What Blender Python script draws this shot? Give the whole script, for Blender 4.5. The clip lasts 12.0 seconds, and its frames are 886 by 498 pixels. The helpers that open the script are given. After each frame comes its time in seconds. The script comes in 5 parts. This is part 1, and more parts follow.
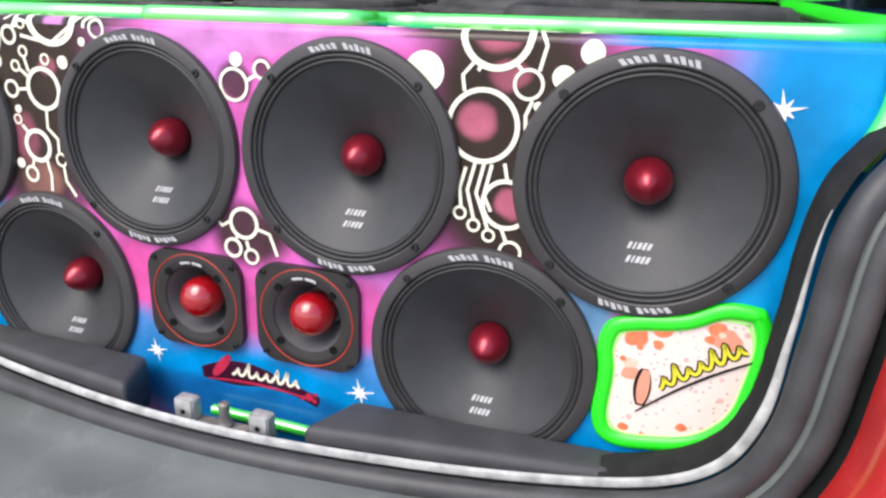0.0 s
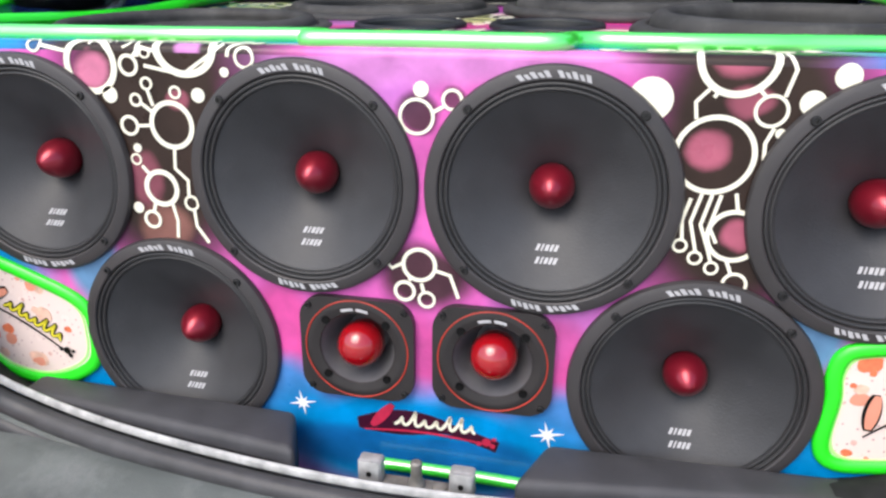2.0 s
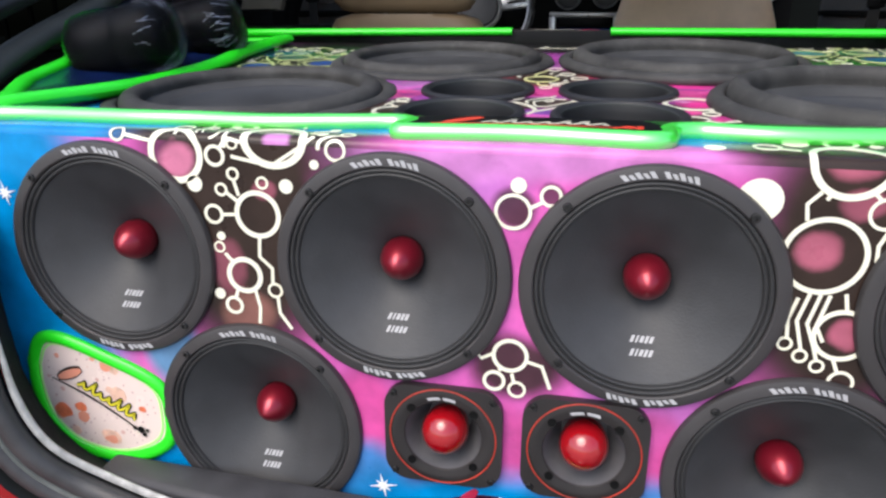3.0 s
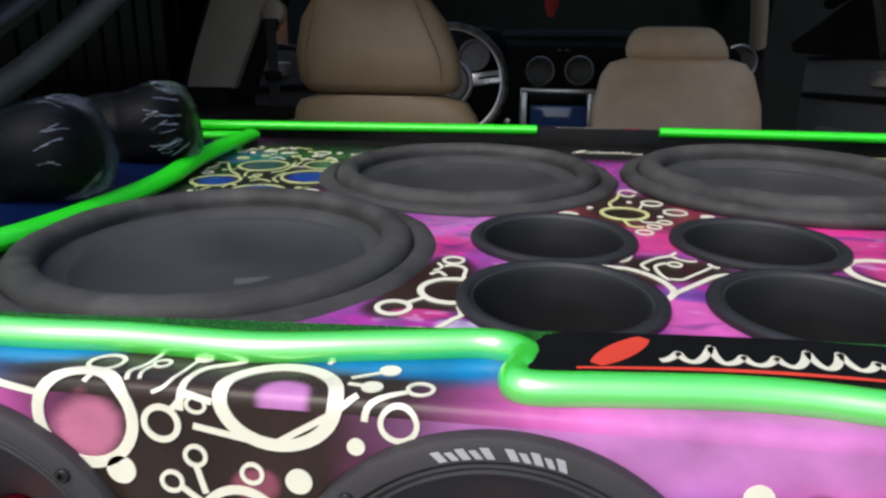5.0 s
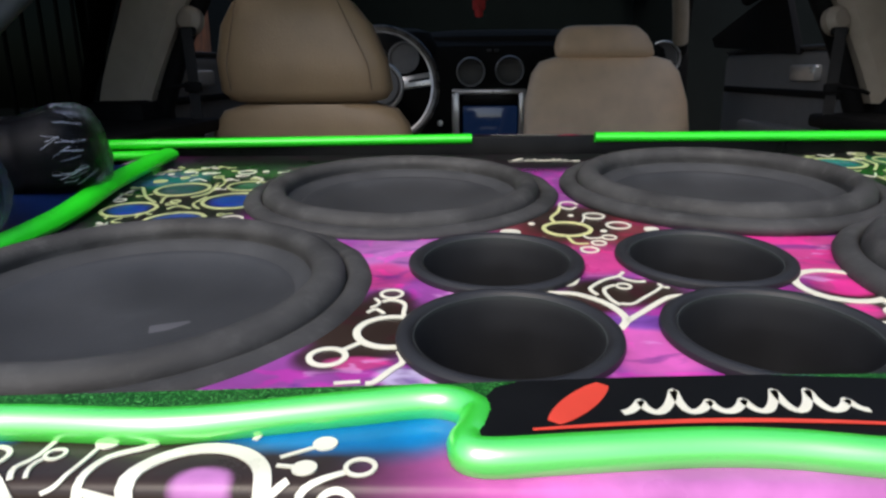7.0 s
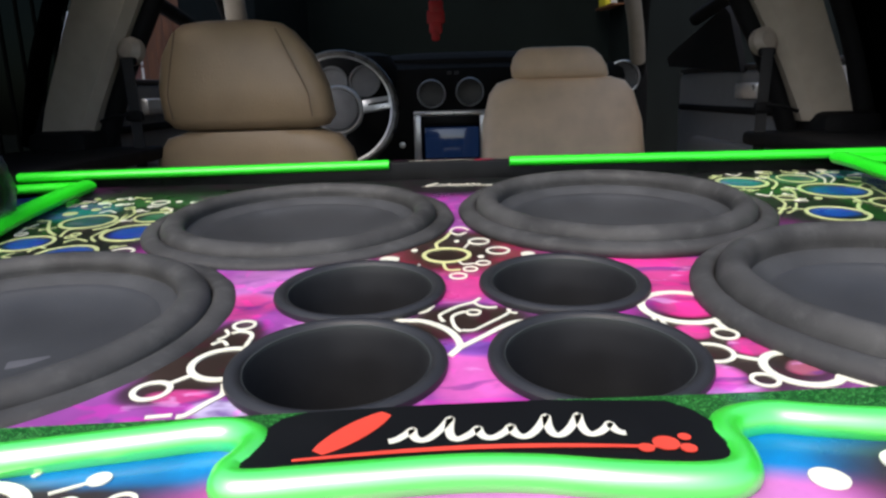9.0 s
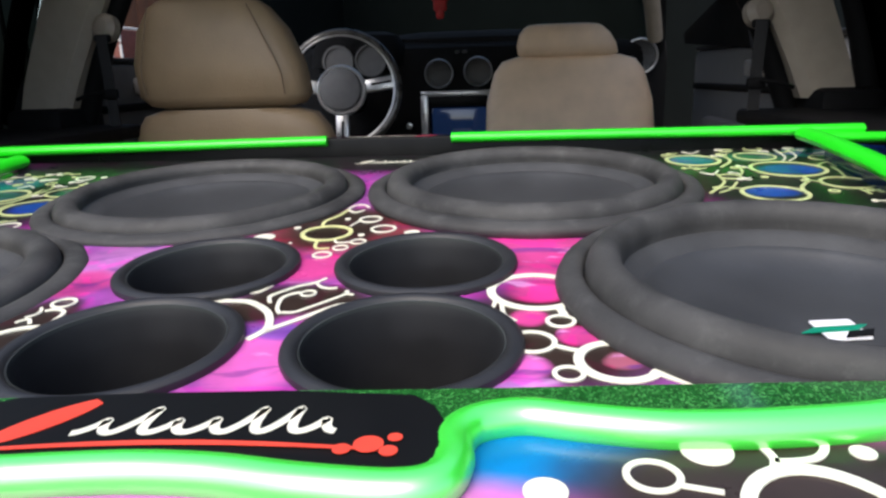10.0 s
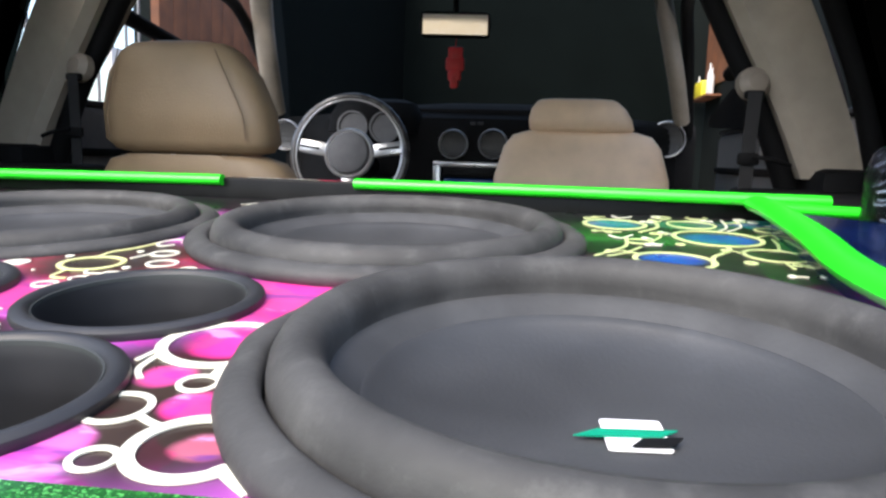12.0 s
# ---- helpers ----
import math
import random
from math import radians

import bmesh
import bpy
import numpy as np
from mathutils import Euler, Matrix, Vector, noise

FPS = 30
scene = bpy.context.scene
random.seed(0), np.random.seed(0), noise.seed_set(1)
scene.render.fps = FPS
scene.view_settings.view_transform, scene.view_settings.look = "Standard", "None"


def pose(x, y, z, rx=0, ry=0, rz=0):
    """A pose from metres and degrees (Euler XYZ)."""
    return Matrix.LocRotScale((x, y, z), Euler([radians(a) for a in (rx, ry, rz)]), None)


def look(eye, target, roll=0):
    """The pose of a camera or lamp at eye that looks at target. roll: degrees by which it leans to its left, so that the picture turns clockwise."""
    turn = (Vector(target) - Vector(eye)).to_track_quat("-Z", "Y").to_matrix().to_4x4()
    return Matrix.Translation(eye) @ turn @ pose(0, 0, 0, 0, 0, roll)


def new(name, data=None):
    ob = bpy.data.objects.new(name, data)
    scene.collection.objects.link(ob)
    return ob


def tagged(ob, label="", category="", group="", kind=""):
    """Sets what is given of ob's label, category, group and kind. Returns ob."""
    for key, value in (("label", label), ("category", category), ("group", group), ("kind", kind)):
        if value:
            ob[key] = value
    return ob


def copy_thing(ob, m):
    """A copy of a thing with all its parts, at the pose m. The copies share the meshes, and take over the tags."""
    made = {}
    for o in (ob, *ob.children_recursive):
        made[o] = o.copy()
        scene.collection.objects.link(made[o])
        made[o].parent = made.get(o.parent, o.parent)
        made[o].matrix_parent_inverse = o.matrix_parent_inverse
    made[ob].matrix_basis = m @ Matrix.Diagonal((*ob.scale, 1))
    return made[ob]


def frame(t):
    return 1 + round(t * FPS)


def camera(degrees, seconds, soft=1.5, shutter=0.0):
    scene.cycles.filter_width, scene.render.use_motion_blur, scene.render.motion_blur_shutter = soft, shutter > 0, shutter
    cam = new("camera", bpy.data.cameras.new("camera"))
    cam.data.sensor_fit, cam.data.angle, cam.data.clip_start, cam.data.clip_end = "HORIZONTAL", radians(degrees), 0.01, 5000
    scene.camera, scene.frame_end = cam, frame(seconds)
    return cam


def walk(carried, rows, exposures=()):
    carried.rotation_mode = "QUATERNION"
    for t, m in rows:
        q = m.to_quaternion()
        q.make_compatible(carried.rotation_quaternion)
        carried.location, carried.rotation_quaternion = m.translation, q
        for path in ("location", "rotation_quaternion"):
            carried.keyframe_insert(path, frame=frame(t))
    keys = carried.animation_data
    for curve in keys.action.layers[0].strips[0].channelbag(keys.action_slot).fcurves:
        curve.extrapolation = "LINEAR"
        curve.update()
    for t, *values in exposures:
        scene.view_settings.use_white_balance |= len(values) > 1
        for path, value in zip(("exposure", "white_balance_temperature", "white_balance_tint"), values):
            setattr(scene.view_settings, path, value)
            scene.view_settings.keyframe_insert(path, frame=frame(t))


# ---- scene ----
cam = camera(66.1, 12.0, soft=2.5)
PATH = [
    (0, (0.391, -0.551, 1.087), (-0.197, 1.259, 0.472), 1.9),
    (0.5, (0.336, -0.554, 1.096), (-0.204, 1.27, 0.479), 1.9),
    (1, (0.263, -0.549, 1.094), (-0.231, 1.266, 0.416), 0.9),
    (1.5, (0.196, -0.554, 1.106), (-0.224, 1.288, 0.45), 0.9),
    (2, (0.14, -0.559, 1.119), (-0.244, 1.286, 0.45), 0.5),
    (2.5, (0.099, -0.553, 1.144), (-0.293, 1.304, 0.515), 0.4),
    (3, (0.056, -0.54, 1.192), (-0.341, 1.303, 0.525), -0.0),
    (3.5, (0.015, -0.497, 1.238), (-0.437, 1.376, 0.701), -1.1),
    (3.7, (-0.001, -0.481, 1.243), (-0.447, 1.404, 0.743), -0.2),
    (5.3, (-0.121, -0.241, 1.23), (-0.318, 1.684, 0.725), 1.1),
    (5.5, (-0.129, -0.237, 1.237), (-0.308, 1.689, 0.729), 1.3),
    (6, (-0.137, -0.227, 1.238), (-0.285, 1.703, 0.733), 1.4),
    (6.5, (-0.123, -0.224, 1.241), (-0.216, 1.708, 0.731), 0.5),
    (8.3, (-0.045, -0.238, 1.252), (-0.086, 1.707, 0.785), -1.6),
    (8.5, (-0.029, -0.239, 1.253), (-0.076, 1.707, 0.791), -1.6),
    (9, (-0.006, -0.235, 1.254), (-0.032, 1.713, 0.802), -1.5),
    (9.5, (0.062, -0.209, 1.247), (0.0, 1.729, 0.756), -1.6),
    (10, (0.136, -0.192, 1.236), (-0.012, 1.741, 0.742), -1.7),
    (10.5, (0.196, -0.174, 1.229), (-0.009, 1.757, 0.751), -1.9),
    (11, (0.249, -0.15, 1.228), (-0.004, 1.78, 0.769), -1.4),
    (11.5, (0.286, -0.112, 1.213), (-0.021, 1.823, 0.814), -0.3),
    (12, (0.319, -0.059, 1.188), (0.011, 1.899, 0.923), 1.8),
]
EXPOSURES = [(0.0, 1.1), (3.0, 0.92), (3.7, 0.78), (5.3, 0.5), (6.5, 0.57), (8.5, 0.86), (9.5, 1.05), (10.5, 1.12), (11.5, 1.4), (12.0, 1.9)]
walk(cam, [(t, look(eye, target, roll)) for t, eye, target, roll in PATH], EXPOSURES)

# ---- light ----
world = bpy.data.worlds.new("world")
scene.world = world
world.use_nodes = True
wn = world.node_tree.nodes
sky = wn.new("ShaderNodeTexSky")
sky.sky_type = "NISHITA"
sky.sun_disc = False
sky.sun_elevation, sky.sun_rotation = radians(55), radians(205)
sky.dust_density, sky.air_density = 3.0, 1.0
wn["Background"].inputs["Strength"].default_value = 0.15
world.node_tree.links.new(sky.outputs[0], wn["Background"].inputs[0])
sun = new("sun", bpy.data.lights.new("sun", "SUN"))
sun.data.energy, sun.data.angle, sun.data.color = 0.8, radians(40), (1.0, 0.96, 0.9)
sun.matrix_world = look((-1.0, -2.6, 4.2), (0, 0.2, 1.0))


# ---- materials ----
def mat(name, color, rough=0.5, metal=0.0, var=0.12, scale=30.0, bump=0.0, bscale=200.0, coat=0.0, spec=0.5):
    m = bpy.data.materials.new(name)
    m.use_nodes = True
    nt = m.node_tree
    b = nt.nodes["Principled BSDF"]
    b.inputs["Roughness"].default_value = rough
    b.inputs["Metallic"].default_value = metal
    b.inputs["Coat Weight"].default_value = coat
    b.inputs["Coat Roughness"].default_value = 0.08
    b.inputs["Specular IOR Level"].default_value = spec
    tc = nt.nodes.new("ShaderNodeTexCoord")
    big = nt.nodes.new("ShaderNodeTexNoise")
    big.inputs["Scale"].default_value, big.inputs["Detail"].default_value = scale, 6
    nt.links.new(tc.outputs["Object"], big.inputs["Vector"])
    ramp = nt.nodes.new("ShaderNodeMapRange")
    ramp.inputs[1].default_value, ramp.inputs[2].default_value = 0.3, 0.7
    ramp.inputs[3].default_value, ramp.inputs[4].default_value = 1 - var, 1 + var
    nt.links.new(big.outputs[0], ramp.inputs[0])
    mul = nt.nodes.new("ShaderNodeVectorMath")
    mul.operation = "SCALE"
    mul.inputs[0].default_value = color
    nt.links.new(ramp.outputs[0], mul.inputs["Scale"])
    nt.links.new(mul.outputs[0], b.inputs["Base Color"])
    rr = nt.nodes.new("ShaderNodeMapRange")
    rr.inputs[3].default_value, rr.inputs[4].default_value = max(0.02, rough - 0.08), min(1, rough + 0.08)
    nt.links.new(big.outputs[0], rr.inputs[0])
    nt.links.new(rr.outputs[0], b.inputs["Roughness"])
    if bump:
        fine = nt.nodes.new("ShaderNodeTexNoise")
        fine.inputs["Scale"].default_value, fine.inputs["Detail"].default_value = bscale, 4
        nt.links.new(tc.outputs["Object"], fine.inputs["Vector"])
        bp = nt.nodes.new("ShaderNodeBump")
        bp.inputs["Strength"].default_value, bp.inputs["Distance"].default_value = bump, 0.002
        nt.links.new(fine.outputs[0], bp.inputs["Height"])
        nt.links.new(bp.outputs[0], b.inputs["Normal"])
    return m


def mural(name, base, zones, up="Z", shards=0.0):
    """Airbrushed lacquer: soft patches of colour (colour, x, v, rx, rv, strength) over a base, with ragged edges."""
    m = mat(name, base, 0.3, coat=0.4, var=0.0, spec=0.3)
    nt = m.node_tree
    b = nt.nodes["Principled BSDF"]
    tc = nt.nodes.new("ShaderNodeTexCoord")
    sep = nt.nodes.new("ShaderNodeSeparateXYZ")
    wob = nt.nodes.new("ShaderNodeTexNoise")
    wob.inputs["Scale"].default_value, wob.inputs["Detail"].default_value = 14, 5
    nt.links.new(tc.outputs["Object"], wob.inputs["Vector"])
    off = nt.nodes.new("ShaderNodeVectorMath")
    off.operation = "MULTIPLY_ADD"
    off.inputs[1].default_value, off.inputs[2].default_value = (0.022,) * 3, (-0.011,) * 3
    nt.links.new(wob.outputs["Color"], off.inputs[0])
    add = nt.nodes.new("ShaderNodeVectorMath")
    nt.links.new(tc.outputs["Object"], add.inputs[0])
    nt.links.new(off.outputs[0], add.inputs[1])
    nt.links.new(add.outputs[0], sep.inputs[0])
    last = None
    for color, x, v, rx, rv, k in zones:
        terms = []
        for out, c, r in ((sep.outputs["X"], x, rx), (sep.outputs[up], v, rv)):
            s = nt.nodes.new("ShaderNodeMath")
            s.operation = "MULTIPLY_ADD"
            s.inputs[1].default_value, s.inputs[2].default_value = 1 / r, -c / r
            nt.links.new(out, s.inputs[0])
            p = nt.nodes.new("ShaderNodeMath")
            p.operation = "MULTIPLY"
            nt.links.new(s.outputs[0], p.inputs[0])
            nt.links.new(s.outputs[0], p.inputs[1])
            terms.append(p)
        d = nt.nodes.new("ShaderNodeMath")
        nt.links.new(terms[0].outputs[0], d.inputs[0])
        nt.links.new(terms[1].outputs[0], d.inputs[1])
        f = nt.nodes.new("ShaderNodeMapRange")
        f.interpolation_type = "SMOOTHSTEP"
        f.inputs[1].default_value, f.inputs[2].default_value = 0.35, 1.25
        f.inputs[3].default_value, f.inputs[4].default_value = k, 0
        nt.links.new(d.outputs[0], f.inputs[0])
        mix = nt.nodes.new("ShaderNodeMix")
        mix.data_type = "RGBA"
        nt.links.new(f.outputs[0], mix.inputs["Factor"])
        if last:
            nt.links.new(last, mix.inputs["A"])
        else:
            mix.inputs["A"].default_value = (*base, 1)
        mix.inputs["B"].default_value = (*color, 1)
        last = mix.outputs["Result"]
    if shards:
        sh = nt.nodes.new("ShaderNodeTexNoise")
        sh.inputs["Scale"].default_value, sh.inputs["Detail"].default_value, sh.inputs["Distortion"].default_value = 20, 3, 1.6
        nt.links.new(tc.outputs["Object"], sh.inputs["Vector"])
        sf = nt.nodes.new("ShaderNodeMapRange")
        sf.inputs[1].default_value, sf.inputs[2].default_value, sf.inputs[4].default_value = 0.53, 0.57, shards
        nt.links.new(sh.outputs[0], sf.inputs[0])
        tone = nt.nodes.new("ShaderNodeMix")
        tone.data_type, tone.blend_type = "RGBA", "OVERLAY"
        nt.links.new(sf.outputs[0], tone.inputs["Factor"])
        nt.links.new(last, tone.inputs["A"])
        tone.inputs["B"].default_value = (0.85, 0.25, 0.6, 1)
        last = tone.outputs["Result"]
        slant = nt.nodes.new("ShaderNodeMapping")
        slant.inputs["Rotation"].default_value, slant.inputs["Scale"].default_value = (0, 0, 0.6), (1.0, 2.6, 1.0)
        nt.links.new(tc.outputs["Object"], slant.inputs["Vector"])
        for scale, lo, hi, k, col in ((16, 0.55, 0.66, 0.75, (0.10, 0.03, 0.22, 1)), (27, 0.60, 0.68, 0.6, (0.80, 0.38, 0.72, 1))):
            st = nt.nodes.new("ShaderNodeTexNoise")
            st.inputs["Scale"].default_value, st.inputs["Detail"].default_value, st.inputs["Distortion"].default_value = scale, 4, 0.8
            nt.links.new(slant.outputs[0], st.inputs["Vector"])
            fr = nt.nodes.new("ShaderNodeMapRange")
            fr.inputs[1].default_value, fr.inputs[2].default_value, fr.inputs[4].default_value = lo, hi, k
            nt.links.new(st.outputs[0], fr.inputs[0])
            lum = nt.nodes.new("ShaderNodeRGBToBW")
            nt.links.new(last, lum.inputs[0])
            keep = nt.nodes.new("ShaderNodeMapRange")
            keep.inputs[1].default_value, keep.inputs[2].default_value = 0.05, 0.14
            nt.links.new(lum.outputs[0], keep.inputs[0])
            both = nt.nodes.new("ShaderNodeMath")
            both.operation = "MULTIPLY"
            nt.links.new(fr.outputs[0], both.inputs[0])
            nt.links.new(keep.outputs[0], both.inputs[1])
            mx = nt.nodes.new("ShaderNodeMix")
            mx.data_type = "RGBA"
            nt.links.new(both.outputs[0], mx.inputs["Factor"])
            nt.links.new(last, mx.inputs["A"])
            mx.inputs["B"].default_value = col
            last = mx.outputs["Result"]
    mist = nt.nodes.new("ShaderNodeTexNoise")
    mist.inputs["Scale"].default_value, mist.inputs["Detail"].default_value = 22, 8
    nt.links.new(tc.outputs["Object"], mist.inputs["Vector"])
    mr = nt.nodes.new("ShaderNodeMapRange")
    mr.inputs[1].default_value, mr.inputs[2].default_value = 0.35, 0.7
    mr.inputs[3].default_value, mr.inputs[4].default_value = 0.75, 1.2
    nt.links.new(mist.outputs[0], mr.inputs[0])
    mul = nt.nodes.new("ShaderNodeVectorMath")
    mul.operation = "SCALE"
    nt.links.new(last, mul.inputs[0])
    nt.links.new(mr.outputs[0], mul.inputs["Scale"])
    nt.links.new(mul.outputs[0], b.inputs["Base Color"])
    return m


BLUE, DEEP, SLATE = (0.0, 0.25, 0.60), (0.01, 0.06, 0.28), (0.12, 0.26, 0.45)
PINK, PURPLE, BROWN, ROSE = (0.70, 0.13, 0.47), (0.47, 0.17, 0.52), (0.034, 0.021, 0.016), (0.50, 0.13, 0.2)
INK = (0.0, 0.22, 0.55)
MAGENTA, LILAC, TEAL = (0.62, 0.06, 0.26), (0.64, 0.24, 0.58), (0.01, 0.22, 0.2)
m_front = mural("front_mural", PINK, [
    (PURPLE, -0.08, 1.06, 0.10, 0.05, 0.8), (LILAC, 0.05, 1.09, 0.2, 0.03, 0.6), (PURPLE, 0.12, 0.86, 0.06, 0.05, 0.6),
    (BLUE, -0.52, 0.93, 0.13, 0.4, 1), (BLUE, 0.53, 0.93, 0.13, 0.4, 1),
    (LILAC, -0.05, 1.08, 0.16, 0.03, 0.8), (BROWN, -0.255, 1.01, 0.105, 0.17, 1), (BROWN, 0.265, 1.0, 0.095, 0.16, 1), (BROWN, -0.18, 1.08, 0.05, 0.03, 0.6), (BROWN, 0.005, 0.885, 0.05, 0.035, 0.95), (BROWN, -0.002, 1.031, 0.019, 0.019, 0.9), (BROWN, 0.029, 1.046, 0.012, 0.012, 0.8),
    ((0.70, 0.22, 0.36), -0.311, 1.063, 0.019, 0.019, 0.9), (LILAC, -0.213, 1.098, 0.013, 0.012, 0.8), (INK, -0.36, 1.12, 0.05, 0.02, 0.8), (ROSE, 0.234, 1.014, 0.019, 0.019, 0.8), (ROSE, 0.267, 0.944, 0.015, 0.015, 0.9), (ROSE, 0.25, 1.085, 0.022, 0.018, 0.8), (ROSE, 0.262, 1.052, 0.02, 0.012, 0.6), (ROSE, -0.27, 0.96, 0.02, 0.03, 0.4), ((0.25, 0.11, 0.09), -0.255, 0.915, 0.03, 0.025, 0.8), (ROSE, -0.225, 1.035, 0.012, 0.010, 0.5),
    (MAGENTA, -0.140, 0.81, 0.035, 0.06, 0.7), (MAGENTA, 0.132, 0.81, 0.03, 0.05, 0.6), (MAGENTA, 0.0, 0.80, 0.02, 0.05, 0.5), (SLATE, 0.335, 0.862, 0.035, 0.05, 1), (SLATE, -0.345, 0.868, 0.035, 0.05, 1), (BLUE, 0.38, 0.72, 0.12, 0.07, 1), (BLUE, -0.38, 0.74, 0.12, 0.07, 1), (BLUE, 0.0, 0.70, 0.2, 0.075, 1), (BLUE, -0.15, 0.73, 0.06, 0.06, 0.9), (BLUE, 0.14, 0.73, 0.06, 0.06, 0.9), (DEEP, 0.0, 0.69, 0.2, 0.03, 0.6)])
m_strip = mural("strip_mural", PINK, [
    (INK, -0.5, 0.03, 0.2, 0.2, 1), (INK, 0.5, 0.03, 0.2, 0.2, 1), (LILAC, 0.05, 0.0, 0.14, 0.05, 0.7), (INK, -0.17, 0.050, 0.075, 0.03, 1), (INK, 0.17, 0.06, 0.10, 0.035, 1),
    (BROWN, -0.25, 0.015, 0.14, 0.075, 1), (BROWN, 0.25, 0.03, 0.10, 0.05, 1), (INK, -0.17, 0.055, 0.07, 0.025, 0.9), ((0.62, 0.16, 0.28), -0.312, 0.000, 0.016, 0.009, 0.9), (LILAC, -0.213, 0.010, 0.012, 0.012, 0.8), (INK, -0.36, 0.045, 0.055, 0.024, 1)], "Y")
SOOT, RUST = (0.010, 0.012, 0.010), (0.20, 0.035, 0.045)
m_deck = mural("deck_mural", (0.33, 0.07, 0.34), [
    (MAGENTA, 0.0, 0.306, 0.035, 0.045, 1), (PINK, 0.006, 0.15, 0.03, 0.04, 1), (MAGENTA, 0.17, 0.33, 0.07, 0.07, 1), (LILAC, -0.157, 0.32, 0.05, 0.05, 0.6), (MAGENTA, -0.17, 0.27, 0.03, 0.03, 0.9), ((0.22, 0.08, 0.42), 0.012, 0.185, 0.035, 0.014, 0.9),
    (RUST, 0.0, 0.40, 0.10, 0.075, 1), (BROWN, -0.004, 0.41, 0.052, 0.07, 1), (BROWN, 0.005, 0.236, 0.055, 0.030, 1), (BROWN, -0.030, 0.218, 0.035, 0.022, 1), (BROWN, -0.165, 0.178, 0.050, 0.060, 1), (BROWN, -0.185, 0.136, 0.022, 0.022, 0.9), (BROWN, -0.158, 0.225, 0.022, 0.022, 0.9), (BROWN, 0.18, 0.19, 0.075, 0.085, 1),
    (MAGENTA, -0.164, 0.130, 0.020, 0.010, 0.9), ((0.60, 0.50, 0.72), -0.135, 0.112, 0.018, 0.012, 1), (MAGENTA, 0.163, 0.249, 0.022, 0.020, 1), (MAGENTA, 0.157, 0.205, 0.012, 0.013, 0.9), (MAGENTA, 0.184, 0.178, 0.016, 0.014, 1), (ROSE, 0.204, 0.146, 0.012, 0.010, 0.8), (PINK, 0.148, 0.140, 0.020, 0.018, 1), (PURPLE, 0.145, 0.118, 0.03, 0.016, 1),
    (SOOT, -0.42, 0.54, 0.14, 0.24, 1), (SOOT, 0.47, 0.6, 0.20, 0.24, 1), (SOOT, 0.0, 0.75, 0.7, 0.12, 1),
    (TEAL, -0.47, 0.60, 0.05, 0.05, 0.8), ((0.02, 0.16, 0.06), 0.467, 0.70, 0.05, 0.035, 0.9), (TEAL, 0.386, 0.682, 0.03, 0.03, 1), (TEAL, 0.55, 0.72, 0.045, 0.03, 0.8), ((0.02, 0.10, 0.08), -0.432, 0.55, 0.026, 0.026, 0.9), ((0.02, 0.16, 0.06), -0.36, 0.566, 0.02, 0.02, 0.9),
    (DEEP, -0.454, 0.462, 0.022, 0.022, 1), (DEEP, -0.355, 0.497, 0.028, 0.028, 1), (DEEP, -0.39, 0.425, 0.024, 0.024, 1), (DEEP, 0.477, 0.622, 0.036, 0.030, 1), (DEEP, 0.419, 0.513, 0.027, 0.024, 1),
    (BLUE, -0.50, 0.12, 0.05, 0.12, 1), (BLUE, 0.5, 0.12, 0.05, 0.12, 1)], "Y", 0.6)
b = m_front.node_tree.nodes["Principled BSDF"]
b.inputs["Coat Weight"].default_value, b.inputs["Specular IOR Level"].default_value = 0.18, 0.22
for m in (m_strip, m_deck):
    b = m.node_tree.nodes["Principled BSDF"]
    b.inputs["Coat Weight"].default_value, b.inputs["Specular IOR Level"].default_value = 0.22, 0.2
m_cream = mat("cream_paint", (0.91, 0.88, 0.70), 0.3, var=0.05, coat=0.5)
m_lime = mat("lime_paint", (0.64, 0.70, 0.32), 0.3, var=0.15, coat=0.5)
m_pale_yellow = mat("pale_yellow_paint", (0.80, 0.80, 0.36), 0.3, var=0.08, coat=0.5)
m_white = mat("white_paint", (0.85, 0.85, 0.85), 0.35, var=0.04)
m_print = mat("grey_white_print", (0.44, 0.44, 0.45), 0.5, var=0.1)
# pale lines on the wrap: glints along its creases given as colour
m_crease_glint = mat("crease_glint", (0.26, 0.28, 0.34), 0.2, var=0.5, scale=90, coat=0.5)
# same paint as the rails, made paler and shinier to hold sky sheen
m_green = mat("green_tube_sheen", (0.040, 0.80, 0.034), 0.42, var=0.05, coat=1.0)
m_green.node_tree.nodes["Principled BSDF"].inputs["Coat IOR"].default_value = 3.2
m_green.node_tree.nodes["Principled BSDF"].inputs["Coat Roughness"].default_value = 0.30
# the same green without the added sheen, for rails and plaque borders
m_rail_green = mat("green_without_sheen", (0.018, 0.78, 0.014), 0.42, var=0.06, coat=0.5)
m_rail_green.node_tree.nodes["Principled BSDF"].inputs["Coat Roughness"].default_value = 0.25
m_red = mat("red_lacquer", (0.26, 0.006, 0.022), 0.32, 0.6, var=0.1, coat=0.6)
m_maroon = mat("maroon_paint", (0.045, 0.006, 0.022), 0.3, coat=0.3)
m_crimson = mat("crimson_paint", (0.50, 0.025, 0.07), 0.35, var=0.15, scale=80)
m_backwall = mat("satin_black", (0.005, 0.005, 0.005), 0.3, var=0.3, spec=0.12)
m_splash = mat("orange_splash", (0.80, 0.20, 0.09), 0.3, var=0.25, scale=90)
m_peach = mat("peach_splash", (0.78, 0.50, 0.38), 0.3, var=0.2, scale=90)
m_palegreen = mat("pale_green_line", (0.45, 0.9, 0.25), 0.35)
